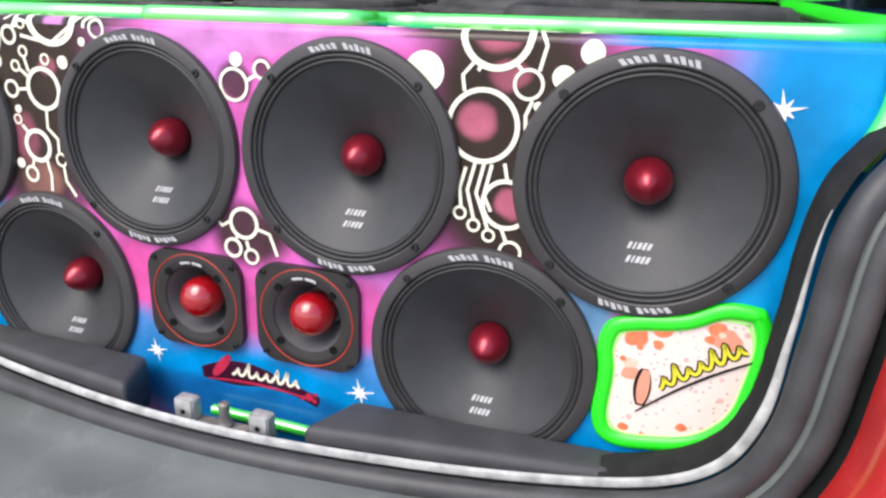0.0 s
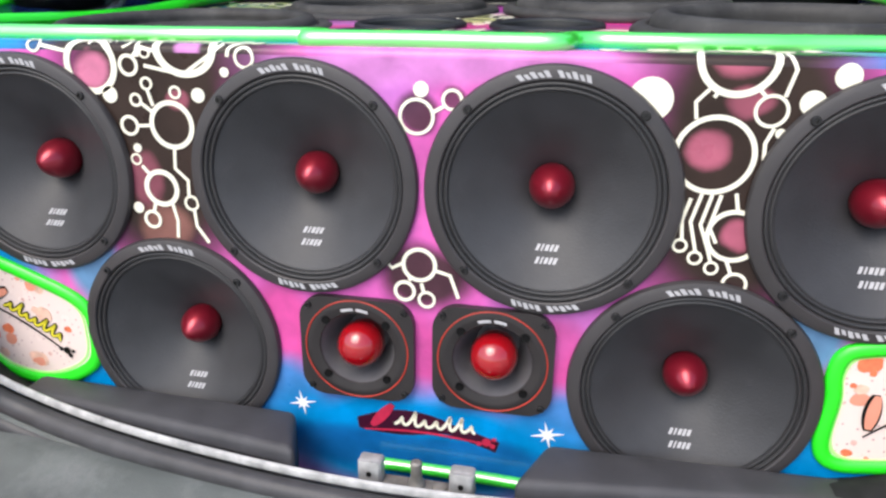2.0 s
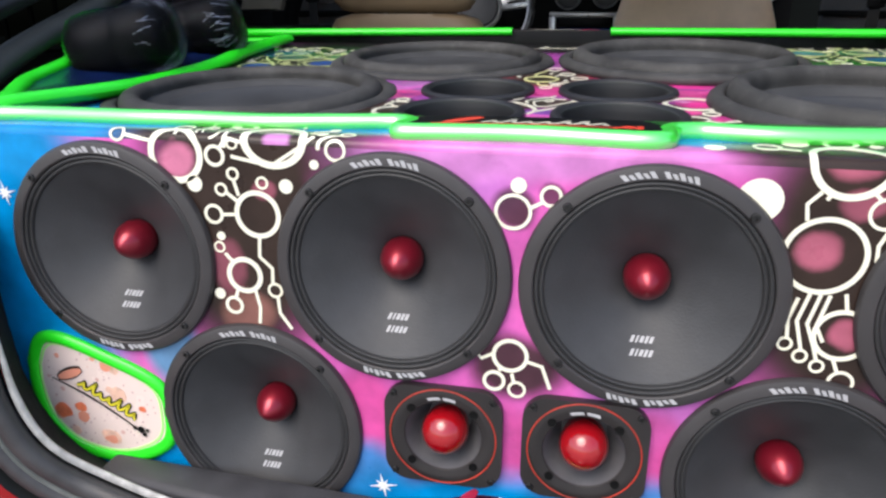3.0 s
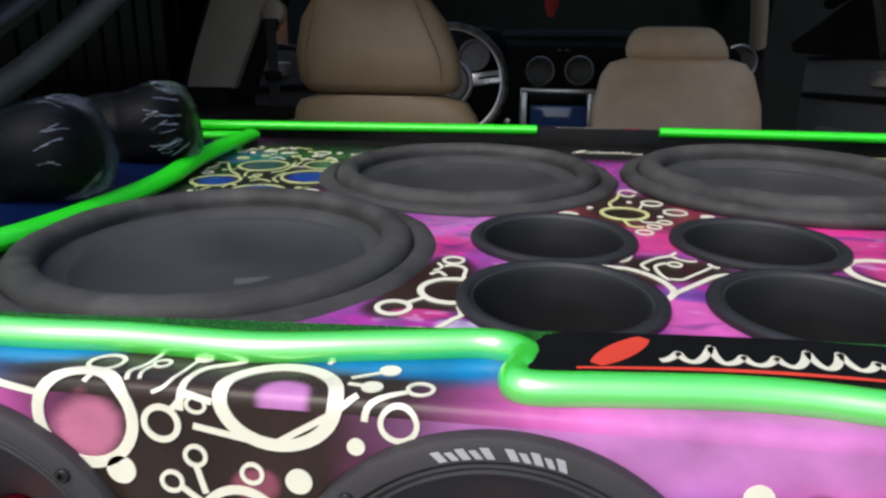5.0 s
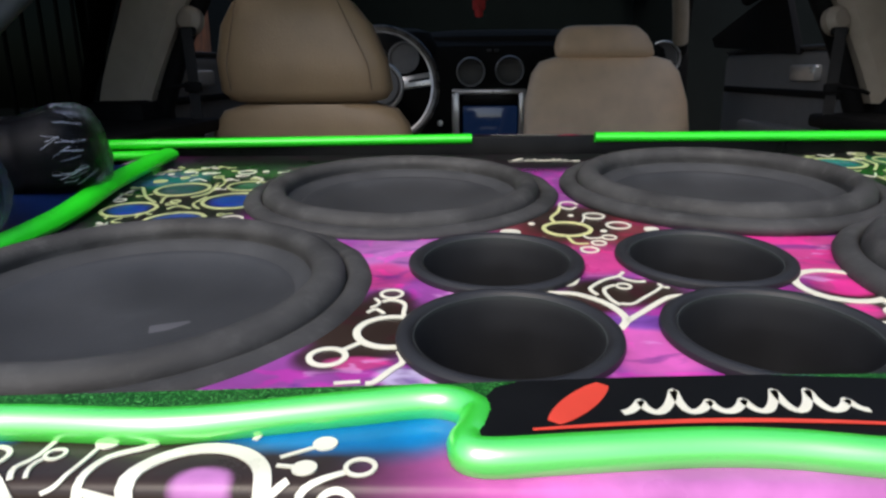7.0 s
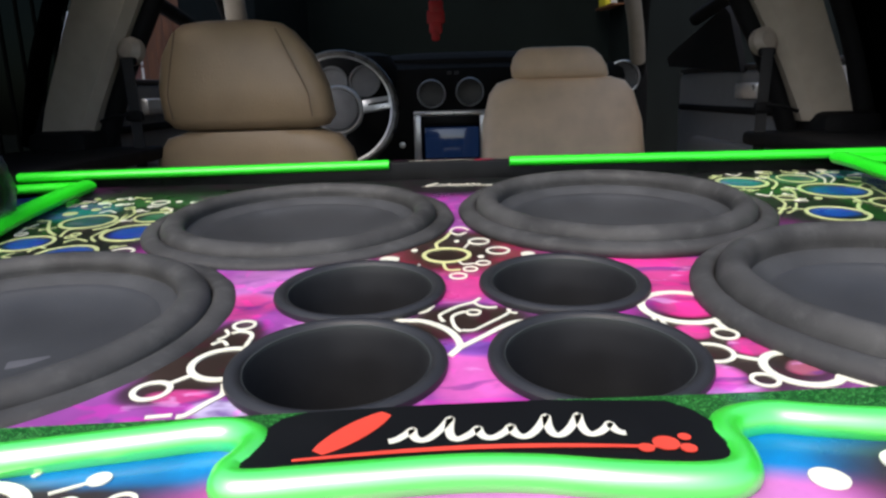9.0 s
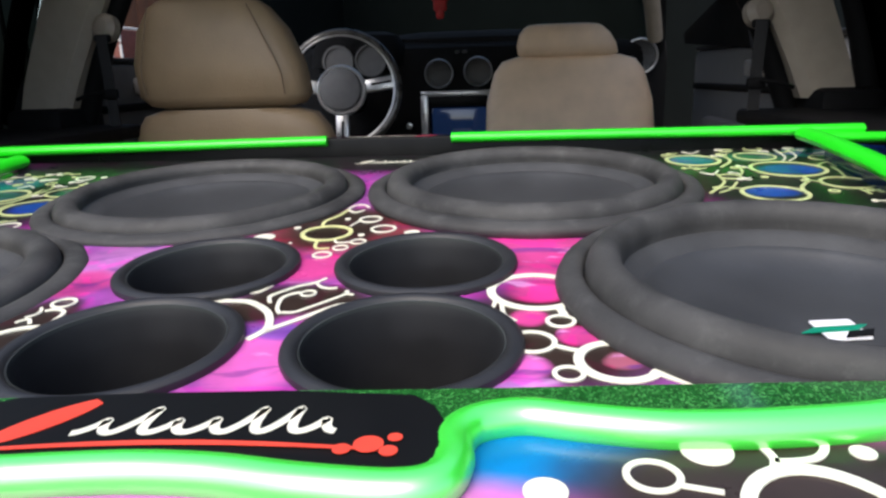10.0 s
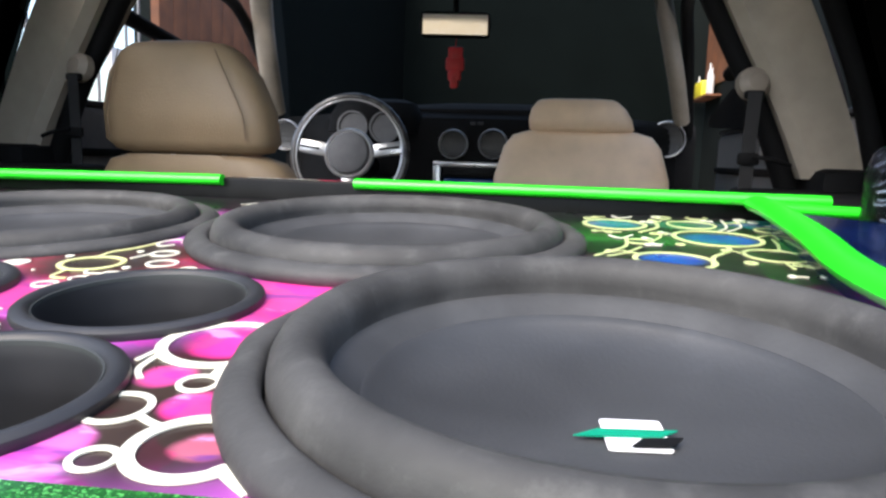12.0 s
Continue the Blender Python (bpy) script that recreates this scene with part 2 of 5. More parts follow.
m_twflange = mat("tweeter_flange", (0.023, 0.020, 0.020), 0.45, bump=0.15, bscale=900)
m_dull = mat("dull_zinc", (0.20, 0.19, 0.17), 0.5, 0.3, var=0.3, scale=80)
m_salmon = mat("salmon_paint", (0.75, 0.30, 0.2), 0.35, var=0.05)
m_redgloss = mat("red_gloss", (0.33, 0.003, 0.008), 0.10, var=0.05, coat=1.0)
m_hornplastic = mat("horn_grey", (0.105, 0.105, 0.112), 0.3, var=0.15)
m_redcoat = mat("red_brown_coat", (0.16, 0.045, 0.03), 0.5, var=0.2)
m_redpaint = mat("red_paint", (0.78, 0.07, 0.04), 0.35, var=0.08)
m_ringred = mat("ring_red", (0.42, 0.035, 0.02), 0.4, var=0.3, scale=40)
m_yellow = mat("yellow_paint", (0.75, 0.65, 0.04), 0.35, var=0.05)
m_blackpaint = mat("black_paint", (0.005, 0.005, 0.005), 0.5, spec=0.15)
m_rim = mat("speaker_frame", (0.039, 0.036, 0.037), 0.5, bump=0.15, bscale=900)
m_cone = mat("paper_cone", (0.036, 0.037, 0.040), 0.52, var=0.2, scale=25, bump=0.2, bscale=500)
m_gasket = mat("surround_rubber", (0.026, 0.026, 0.027), 0.5, var=0.15)
m_rubber = mat("rubber", (0.018, 0.018, 0.019), 0.45, var=0.2)
m_foam = mat("foam_rubber", (0.048, 0.047, 0.045), 0.6, var=0.38, scale=22, bump=0.12, bscale=300, spec=0.25)
m_dish = mat("sub_cone", (0.034, 0.035, 0.036), 0.5, var=0.3, scale=10, bump=0.1, bscale=400)
m_paper = mat("sub_paper", (0.037, 0.038, 0.039), 0.7, var=0.3, scale=30, bump=0.15, bscale=300)
m_horn = mat("horn_plastic", (0.004, 0.004, 0.0045), 0.4, spec=0.08)
m_pillar = mat("pillar_plastic", (0.032, 0.036, 0.034), 0.6, var=0.2, bump=0.2)
m_port = mat("port_plastic", (0.018, 0.018, 0.019), 0.5, var=0.15)
m_screw = mat("black_steel", (0.05, 0.05, 0.05), 0.35, 0.8)
m_carpet = mat("black_carpet", (0.022, 0.022, 0.023), 0.95, var=0.3, scale=60, bump=1.0, bscale=900, spec=0.2)
m_sill = mat("sill_plastic", (0.05, 0.05, 0.055), 0.6, var=0.2, bump=0.3, bscale=900)
m_seal = mat("weatherstrip_rubber", (0.045, 0.045, 0.048), 0.5, var=0.3, bump=0.2)
m_edge = mat("pale_trim", (0.42, 0.42, 0.41), 0.5, var=0.35, scale=60)
m_bumper = mat("grey_plastic", (0.105, 0.118, 0.112), 0.55, var=0.2, scale=14, bump=0.25, bscale=700)
m_body = mat("red_car_paint", (0.5, 0.02, 0.02), 0.25, var=0.08, coat=0.9)
m_dark_body = mat("dark_pillar_paint", (0.011, 0.013, 0.0125), 0.4, var=0.15, coat=0.2)
m_steel = mat("galvanised_steel", (0.46, 0.46, 0.45), 0.4, 0.45, var=0.3, scale=80)
# paler passenger leather, raised further in colour to stand in for light
m_pale_lit_leather = mat("pale_lit_leather", (0.74, 0.54, 0.355), 0.5, var=0.08, scale=12, bump=0.4, bscale=260)
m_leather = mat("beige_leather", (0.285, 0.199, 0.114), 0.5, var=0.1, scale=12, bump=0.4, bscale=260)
m_seam = mat("seam_thread", (0.16, 0.11, 0.07), 0.8)
m_trim = mat("beige_trim", (0.26, 0.222, 0.175), 0.7, var=0.08, bump=0.2, bscale=600)
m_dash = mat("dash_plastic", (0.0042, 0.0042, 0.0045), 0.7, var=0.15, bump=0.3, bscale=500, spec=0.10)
m_grey = mat("grey_trim", (0.125, 0.125, 0.13), 0.6, var=0.1, bump=0.15)
m_silver = mat("satin_silver", (0.6, 0.6, 0.6), 0.3, 0.7, var=0.06)
m_rim_leather = mat("polished_leather", (0.06, 0.055, 0.05), 0.28, var=0.2, coat=0.6)
m_anchor = mat("anchor_plastic", (0.20, 0.17, 0.135), 0.6)
m_belt = mat("belt_webbing", (0.007, 0.007, 0.0075), 0.8, var=0.2, bump=0.5, bscale=1500)
m_floor = mat("cabin_carpet", (0.012, 0.012, 0.012), 0.95, var=0.2)
m_head = mat("headliner", (0.22, 0.20, 0.165), 0.9, var=0.06, bump=0.2)
m_ground = mat("concrete", (0.33, 0.32, 0.30), 0.85, var=0.12, scale=2, bump=0.4, bscale=60)
m_wall = mat("garage_wall", (0.6, 0.58, 0.55), 0.85, var=0.12, scale=3, bump=0.2, bscale=80)
m_wood = mat("brown_wall", (0.15, 0.055, 0.022), 0.7, var=0.3, scale=6, bump=0.3)
# near-black walls that hold the unlit garage's gloom in their colour
m_garage = mat("garage_gloom", (0.0066, 0.0090, 0.0085), 0.95, var=0.15, scale=2, spec=0.08)
m_ormt = mat("red_ornament", (0.4, 0.005, 0.008), 0.5, var=0.2)
m_foilblue = mat("blue_foil", (0.003, 0.010, 0.055), 0.2, var=0.4, scale=20, coat=0.6)


def glitter_material():
    m = mat("green_glitter", (0.008, 0.10, 0.012), 0.35, coat=0.6)
    nt = m.node_tree
    b = nt.nodes["Principled BSDF"]
    tc = nt.nodes.new("ShaderNodeTexCoord")
    v = nt.nodes.new("ShaderNodeTexVoronoi")
    v.inputs["Scale"].default_value = 1300
    nt.links.new(tc.outputs["Object"], v.inputs["Vector"])
    hsv = nt.nodes.new("ShaderNodeSeparateColor")
    nt.links.new(v.outputs["Color"], hsv.inputs[0])
    ramp = nt.nodes.new("ShaderNodeValToRGB")
    e = ramp.color_ramp.elements
    e[0].position, e[0].color = 0.25, (0.006, 0.085, 0.009, 1)
    e[1].position, e[1].color = 0.98, (0.16, 0.62, 0.15, 1)
    mid = e.new(0.75)
    mid.color = (0.014, 0.19, 0.022, 1)
    nt.links.new(hsv.outputs[0], ramp.inputs[0])
    nt.links.new(ramp.outputs[0], b.inputs["Base Color"])
    b.inputs["Metallic"].default_value = 0.3
    return m


def splatter_material():
    m = mat("orange_splatter", (0.85, 0.78, 0.68), 0.25, coat=0.5)
    nt = m.node_tree
    b = nt.nodes["Principled BSDF"]
    tc = nt.nodes.new("ShaderNodeTexCoord")
    last = None
    for scale, lo, hi, col in ((60, 0.15, 0.19, (0.72, 0.42, 0.36)), (150, 0.15, 0.2, (0.55, 0.35, 0.35))):
        v = nt.nodes.new("ShaderNodeTexVoronoi")
        v.inputs["Scale"].default_value = scale
        nt.links.new(tc.outputs["Object"], v.inputs["Vector"])
        f = nt.nodes.new("ShaderNodeMapRange")
        f.inputs[1].default_value, f.inputs[2].default_value, f.inputs[3].default_value, f.inputs[4].default_value = lo, hi, 0.9, 0
        nt.links.new(v.outputs["Distance"], f.inputs[0])
        mix = nt.nodes.new("ShaderNodeMix")
        mix.data_type = "RGBA"
        nt.links.new(f.outputs[0], mix.inputs["Factor"])
        if last:
            nt.links.new(last, mix.inputs["A"])
        else:
            mix.inputs["A"].default_value = (0.84, 0.68, 0.62, 1)
        mix.inputs["B"].default_value = (*col, 1)
        last = mix.outputs["Result"]
    nt.links.new(last, b.inputs["Base Color"])
    return m


def glass_material(name, tint, rough=0.02, wrinkle=0.0):
    m = bpy.data.materials.new(name)
    m.use_nodes = True
    nt = m.node_tree
    b = nt.nodes["Principled BSDF"]
    b.inputs["Base Color"].default_value = (*tint, 1)
    b.inputs["Roughness"].default_value = rough
    b.inputs["Transmission Weight"].default_value = 1
    b.inputs["IOR"].default_value = 1.10 if wrinkle else 1.03
    if wrinkle:
        n = nt.nodes.new("ShaderNodeTexNoise")
        n.inputs["Scale"].default_value, n.inputs["Detail"].default_value, n.inputs["Distortion"].default_value = 45, 6, 3
        bp = nt.nodes.new("ShaderNodeBump")
        bp.inputs["Strength"].default_value, bp.inputs["Distance"].default_value = wrinkle, 0.01
        nt.links.new(n.outputs[0], bp.inputs["Height"])
        nt.links.new(bp.outputs[0], b.inputs["Normal"])
    return m


def scuff(m, color, scale, lo, hi):
    """Pale rubbed patches over a material's colour."""
    nt = m.node_tree
    b = nt.nodes["Principled BSDF"]
    old = b.inputs["Base Color"].links[0].from_socket
    tc = nt.nodes.new("ShaderNodeTexCoord")
    n = nt.nodes.new("ShaderNodeTexNoise")
    n.inputs["Scale"].default_value, n.inputs["Detail"].default_value, n.inputs["Roughness"].default_value = scale, 8, 0.7
    nt.links.new(tc.outputs["Object"], n.inputs["Vector"])
    f = nt.nodes.new("ShaderNodeMapRange")
    f.inputs[1].default_value, f.inputs[2].default_value, f.inputs[4].default_value = lo, hi, 0.7
    nt.links.new(n.outputs[0], f.inputs[0])
    mix = nt.nodes.new("ShaderNodeMix")
    mix.data_type = "RGBA"
    nt.links.new(f.outputs[0], mix.inputs["Factor"])
    nt.links.new(old, mix.inputs["A"])
    mix.inputs["B"].default_value = (*color, 1)
    nt.links.new(mix.outputs["Result"], b.inputs["Base Color"])


scuff(m_foam, (0.105, 0.104, 0.098), 46, 0.52, 0.80)
scuff(m_dish, (0.07, 0.072, 0.076), 14, 0.55, 0.85)
scuff(m_cone, (0.06, 0.06, 0.064), 30, 0.56, 0.85)
scuff(m_bumper, (0.22, 0.23, 0.225), 9, 0.52, 0.75)
scuff(m_seal, (0.07, 0.07, 0.072), 40, 0.58, 0.8)
scuff(m_sill, (0.12, 0.12, 0.125), 30, 0.62, 0.8)
scuff(m_edge, (0.33, 0.33, 0.325), 130, 0.5, 0.8)
m_glitter, m_splat = glitter_material(), splatter_material()
m_tint = glass_material("tinted_glass", (0.16, 0.19, 0.19))
m_dark_tint = glass_material("dark_tinted_glass", (0.00002, 0.00003, 0.000025))
m_wrap = glass_material("clear_wrap", (0.85, 0.88, 0.97), 0.05, 0.5)
m_mirror = mat("mirror_glass", (0.8, 0.8, 0.8), 0.03, 1.0, var=0)
m_screen = mat("display_glass", (0.006, 0.009, 0.02), 0.12, coat=0.5)
sb = m_screen.node_tree.nodes["Principled BSDF"]
sb.inputs["Emission Color"].default_value, sb.inputs["Emission Strength"].default_value = (0.03, 0.09, 0.3, 1), 0.06


# ---- mesh helpers ----
def part(name, bm, material, parent=None, label="", smooth=38):
    bm.normal_update()
    for f in bm.faces:
        f.smooth = True
    for e in bm.edges:
        e.smooth = len(e.link_faces) < 2 or e.calc_face_angle(0) < radians(smooth)
    me = bpy.data.meshes.new(name)
    bm.to_mesh(me)
    bm.free()
    me.materials.append(material)
    ob = new(name, me)
    if parent:
        ob.parent = parent
    if label:
        ob["label"] = label
    return ob


def thing(name, label, category, m=None, group="", kind=""):
    ob = new(name)
    ob.empty_display_size = 0.05
    if m:
        ob.matrix_basis = m
    return tagged(ob, label, category, group, kind)


def lathe(profile, segs=72, close=False):
    bm = bmesh.new()
    rings = []
    for r, h in profile:
        if r < 1e-6:
            rings.append([bm.verts.new((0, 0, h))])
        else:
            rings.append([bm.verts.new((r * math.cos(2 * math.pi * i / segs), r * math.sin(2 * math.pi * i / segs), h)) for i in range(segs)])
    pairs = list(zip(rings, rings[1:])) + ([(rings[-1], rings[0])] if close else [])
    for a, b in pairs:
        for i in range(segs):
            k = (i + 1) % segs
            if len(a) == 1 and len(b) > 1:
                bm.faces.new((a[0], b[i], b[k]))
            elif len(b) == 1 and len(a) > 1:
                bm.faces.new((a[i], b[0], a[k]))
            elif len(a) > 1:
                bm.faces.new((a[i], b[i], b[k], a[k]))
    bmesh.ops.recalc_face_normals(bm, faces=bm.faces)
    return bm


def box(sx, sy, sz, at=(0, 0, 0), bevel=0.003, m=None, segs=2):
    bm = bmesh.new()
    bmesh.ops.create_cube(bm, size=1, matrix=Matrix.Diagonal((sx, sy, sz, 1)))
    if bevel:
        bmesh.ops.bevel(bm, geom=bm.edges[:], offset=min(bevel, 0.45 * min(sx, sy, sz)), segments=segs, affect="EDGES", profile=0.5)
    bmesh.ops.transform(bm, matrix=Matrix.Translation(at) @ (m or Matrix()), verts=bm.verts[:])
    return bm


def merge(*parts):
    out = bmesh.new()
    for b in parts:
        me = bpy.data.meshes.new("tmp")
        b.to_mesh(me)
        out.from_mesh(me)
        bpy.data.meshes.remove(me)
        b.free()
    return out


def glide(points, n=10):
    """A smooth curve through points."""
    pts = [Vector(p) for p in points]
    out = []
    for i in range(len(pts) - 1):
        p0, p1, p2, p3 = pts[max(i - 1, 0)], pts[i], pts[i + 1], pts[min(i + 2, len(pts) - 1)]
        for k in range(n):
            t = k / n
            out.append(0.5 * ((2 * p1) + (p2 - p0) * t + (2 * p0 - 5 * p1 + 4 * p2 - p3) * t * t + (3 * p1 - p0 - 3 * p2 + p3) * t ** 3))
    out.append(pts[-1])
    return out


def sweep(path, section, up=(0, 0, 1), cap=True):
    """A section (list of (side, up) offsets) carried along a path."""
    bm = bmesh.new()
    rows = []
    for i, p in enumerate(path):
        d = (path[min(i + 1, len(path) - 1)] - path[max(i - 1, 0)]).normalized()
        s = d.cross(Vector(up)).normalized()
        u = s.cross(d)
        rows.append([bm.verts.new(p + s * a + u * b) for a, b in section])
    n = len(section)
    for a, b in zip(rows, rows[1:]):
        for i in range(n):
            k = (i + 1) % n
            bm.faces.new((a[i], a[k], b[k], b[i]))
    if cap:
        bm.faces.new(rows[0])
        bm.faces.new(rows[-1][::-1])
    bmesh.ops.recalc_face_normals(bm, faces=bm.faces)
    return bm


def tube_section(rx, ry, n=14):
    return [(rx * math.cos(2 * math.pi * i / n), ry * math.sin(2 * math.pi * i / n)) for i in range(n)]


def tube(points, rx, ry=None, n=10, up=(0, 0, 1)):
    return sweep(glide(points, n), tube_section(rx, ry or rx), up)


def loft(sections, segs=40, power=3.2):
    """Rounded body from stacked superellipses: (z, x, y, half width, half depth)."""
    bm = bmesh.new()
    rings = []
    for z, x, y, a, b in sections:
        ring = []
        for i in range(segs):
            t = 2 * math.pi * i / segs
            c, s = math.cos(t), math.sin(t)
            ring.append(bm.verts.new((x + a * math.copysign(abs(c) ** (2 / power), c), y + b * math.copysign(abs(s) ** (2 / power), s), z)))
        rings.append(ring)
    for a, b in zip(rings, rings[1:]):
        for i in range(segs):
            k = (i + 1) % segs
            bm.faces.new((a[i], a[k], b[k], b[i]))
    bm.faces.new(rings[0][::-1])
    bm.faces.new(rings[-1])
    bmesh.ops.recalc_face_normals(bm, faces=bm.faces)
    return bm


def flat(outline, thick=0.0008):
    """A thin slab over an outline in its own xy plane."""
    bm = bmesh.new()
    f = bm.faces.new([bm.verts.new((x, y, 0)) for x, y in outline])
    r = bmesh.ops.extrude_face_region(bm, geom=[f])
    bmesh.ops.translate(bm, vec=(0, 0, thick), verts=[v for v in r["geom"] if isinstance(v, bmesh.types.BMVert)])
    bmesh.ops.recalc_face_normals(bm, faces=bm.faces)
    return bm


def ring_flat(cx, cy, r, w, thick=0.0008, segs=36):
    ro, ri = r + w / 2, r - w / 2
    bm = lathe([(ri, 0), (ri, thick), (ro, thick), (ro, 0)], segs)
    bmesh.ops.translate(bm, vec=(cx, cy, 0), verts=bm.verts[:])
    return bm


def disc_flat(cx, cy, r, thick=0.0008, segs=28):
    bm = lathe([(r, 0), (r, thick), (0, thick)], segs)
    bmesh.ops.translate(bm, vec=(cx, cy, 0), verts=bm.verts[:])
    return bm


def stroke(points, w, thick=0.0008, curve=0):
    pts = [Vector((*p, 0)) for p in points]
    if curve:
        pts = glide(pts, curve)
    left, right = [], []
    for i, p in enumerate(pts):
        d = (pts[min(i + 1, len(pts) - 1)] - pts[max(i - 1, 0)]).normalized()
        n = Vector((-d.y, d.x, 0)) * (w[i] if isinstance(w, list) else w) / 2
        left.append(p + n)
        right.append(p - n)
    bm = bmesh.new()
    lo = [(bm.verts.new(a), bm.verts.new(b)) for a, b in zip(left, right)]
    hi = [(bm.verts.new(a + Vector((0, 0, thick))), bm.verts.new(b + Vector((0, 0, thick)))) for a, b in zip(left, right)]
    for i in range(len(pts) - 1):
        bm.faces.new((hi[i][0], hi[i][1], hi[i + 1][1], hi[i + 1][0]))
        bm.faces.new((lo[i][0], hi[i][0], hi[i + 1][0], lo[i + 1][0]))
        bm.faces.new((lo[i][1], lo[i + 1][1], hi[i + 1][1], hi[i][1]))
    bm.faces.new((lo[0][0], lo[0][1], hi[0][1], hi[0][0]))
    bm.faces.new((lo[-1][0], hi[-1][0], hi[-1][1], lo[-1][1]))
    bmesh.ops.recalc_face_normals(bm, faces=bm.faces)
    return bm


def motif(rings, lines, w, material, parent, m, fold=""):
    """Painted circuit motif: each ring, dot and trace is a part."""
    def lay(bm, part_name):
        bmesh.ops.subdivide_edges(bm, edges=[e for e in bm.edges if e.calc_length() > 0.006], cuts=2, use_grid_fill=True)
        if not fold:
            # the holes in the deck cut the paint off
            def in_hole(p):
                return any((p.x - a) ** 2 + (p.y - b) ** 2 < r * r for hs, r in ((PORTS, 0.066), (SUBS, 0.165)) for a, b in hs)
            gone = [f for f in bm.faces if in_hole(f.calc_center_median())]
            bmesh.ops.delete(bm, geom=gone, context="FACES")
        bmesh.ops.transform(bm, matrix=m, verts=bm.verts[:])
        for v in bm.verts if fold else ():
            # carry the paint round the rounded front edge
            if fold == "front":
                lift, run = PANEL_Y - v.co.y, v.co.z - 1.079
            else:
                lift, run = v.co.z - 1.0872, 0.01257 + (v.co.y - 0.016) * 0.85
            a = min(max(run / 0.008, 0), math.pi / 2)
            c = Vector((v.co.x, 0.016 - 0.008 * math.cos(a), 1.0792 + 0.008 * math.sin(a))) + Vector((0, -math.cos(a), math.sin(a))) * lift
            if run < 0:
                c.z += run
            elif run > 0.01257:
                c.y += (run - 0.01257) * (1.3 if fold == "front" else 1 / 0.85)
            v.co = c
        part(part_name, bm, material, parent)

    for x, v, r, ww in rings:
        lay(disc_flat(x, v, r) if ww == 0 else ring_flat(x, v, r, ww), "painted_dot" if ww == 0 else "painted_ring")
    for l in lines:
        wide, pts = l if isinstance(l, tuple) else (w, l)
        lay(stroke(pts, wide, 0.0007, 4 if len(pts) > 2 and isinstance(l, tuple) else 0), "painted_trace")


# ---- poses ----
SLOPE = math.degrees(math.atan(0.07))


def on_deck(x, y, h=0.0):
    return pose(x, y, 1.083 + 0.07 * (y - 0.1) + h, SLOPE, 0, 0)


FACE = pose(0, 0, 0, 90, 0, 0)
PANEL_Y = 0.008

DECK = Matrix.Translation((0, 0.1, 1.083)) @ pose(0, 0, 0, SLOPE) @ Matrix.Translation((0, -0.1, 0))


def holed_sheet(outline, holes, thick):
    """A sheet in its xy plane with round holes, given thickness downwards."""
    bm = bmesh.new()
    edges = []
    for loop in [outline] + [[(x + r * math.cos(2 * math.pi * i / 48), y + r * math.sin(2 * math.pi * i / 48)) for i in range(48)] for x, y, r in holes]:
        vs = [bm.verts.new((x, y, 0)) for x, y in loop]
        edges += [bm.edges.new((vs[i], vs[(i + 1) % len(vs)])) for i in range(len(vs))]
    bmesh.ops.triangle_fill(bm, use_beauty=True, edges=edges)
    r = bmesh.ops.extrude_face_region(bm, geom=bm.faces[:])
    bmesh.ops.translate(bm, vec=(0, 0, -thick), verts=[v for v in r["geom"] if isinstance(v, bmesh.types.BMVert)])
    bmesh.ops.recalc_face_normals(bm, faces=bm.faces)
    return bm


# ---- enclosure: front panel, top strip, deck ----
SPEAKERS = [(-0.392, 0.968), (-0.109, 0.969), (0.114, 0.969), (0.379, 0.970), (-0.252, 0.794), (0.249, 0.795)]
TWEETERS = [(-0.061, 0.806), (0.071, 0.808)]
SUBS = [(-0.348, 0.243), (0.349, 0.249), (-0.1745, 0.526), (0.1768, 0.536)]
PORTS = [(-0.0788, 0.1625), (0.0840, 0.1665), (-0.0806, 0.2945), (0.0849, 0.3030)]

enclosure = thing("speaker_enclosure", "airbrushed pink and blue wooden speaker enclosure filling the boot", "enclosure")
front = part("front_panel", holed_sheet([(-0.56, 0.64), (0.56, 0.64), (0.56, 1.079), (-0.56, 1.079)],
             [(x, z, 0.098) for x, z in SPEAKERS] + [(x, z, 0.045) for x, z in TWEETERS], 0.018), m_front, enclosure, "lacquered panel with airbrushed pink, blue and brown mural")
bmesh_fix = bmesh.new()
bmesh_fix.from_mesh(front.data)
bmesh.ops.transform(bmesh_fix, matrix=Matrix.Translation((0, PANEL_Y, 0)) @ FACE, verts=bmesh_fix.verts[:])
bmesh_fix.to_mesh(front.data)
bmesh_fix.free()

strip_line = [(PANEL_Y, 1.079)] + [(PANEL_Y + 0.008 - 0.008 * math.cos(a), 1.079 + 0.008 * math.sin(a)) for a in (0.3, 0.6, 0.9, 1.2, math.pi / 2)] + [(0.075, 1.0872), (0.075, 1.072), (PANEL_Y + 0.01, 1.072)]
bm = bmesh.new()
ends = [[bm.verts.new((x, y, z)) for y, z in strip_line] for x in np.linspace(-0.56, 0.56, 29)]
for a, b in zip(ends, ends[1:]):
    for i in range(len(strip_line)):
        k = (i + 1) % len(strip_line)
        bm.faces.new((a[i], a[k], b[k], b[i]))
bmesh.ops.recalc_face_normals(bm, faces=bm.faces)
part("top_strip", bm, m_strip, enclosure, "glossy rounded front edge with painted rings", 60)

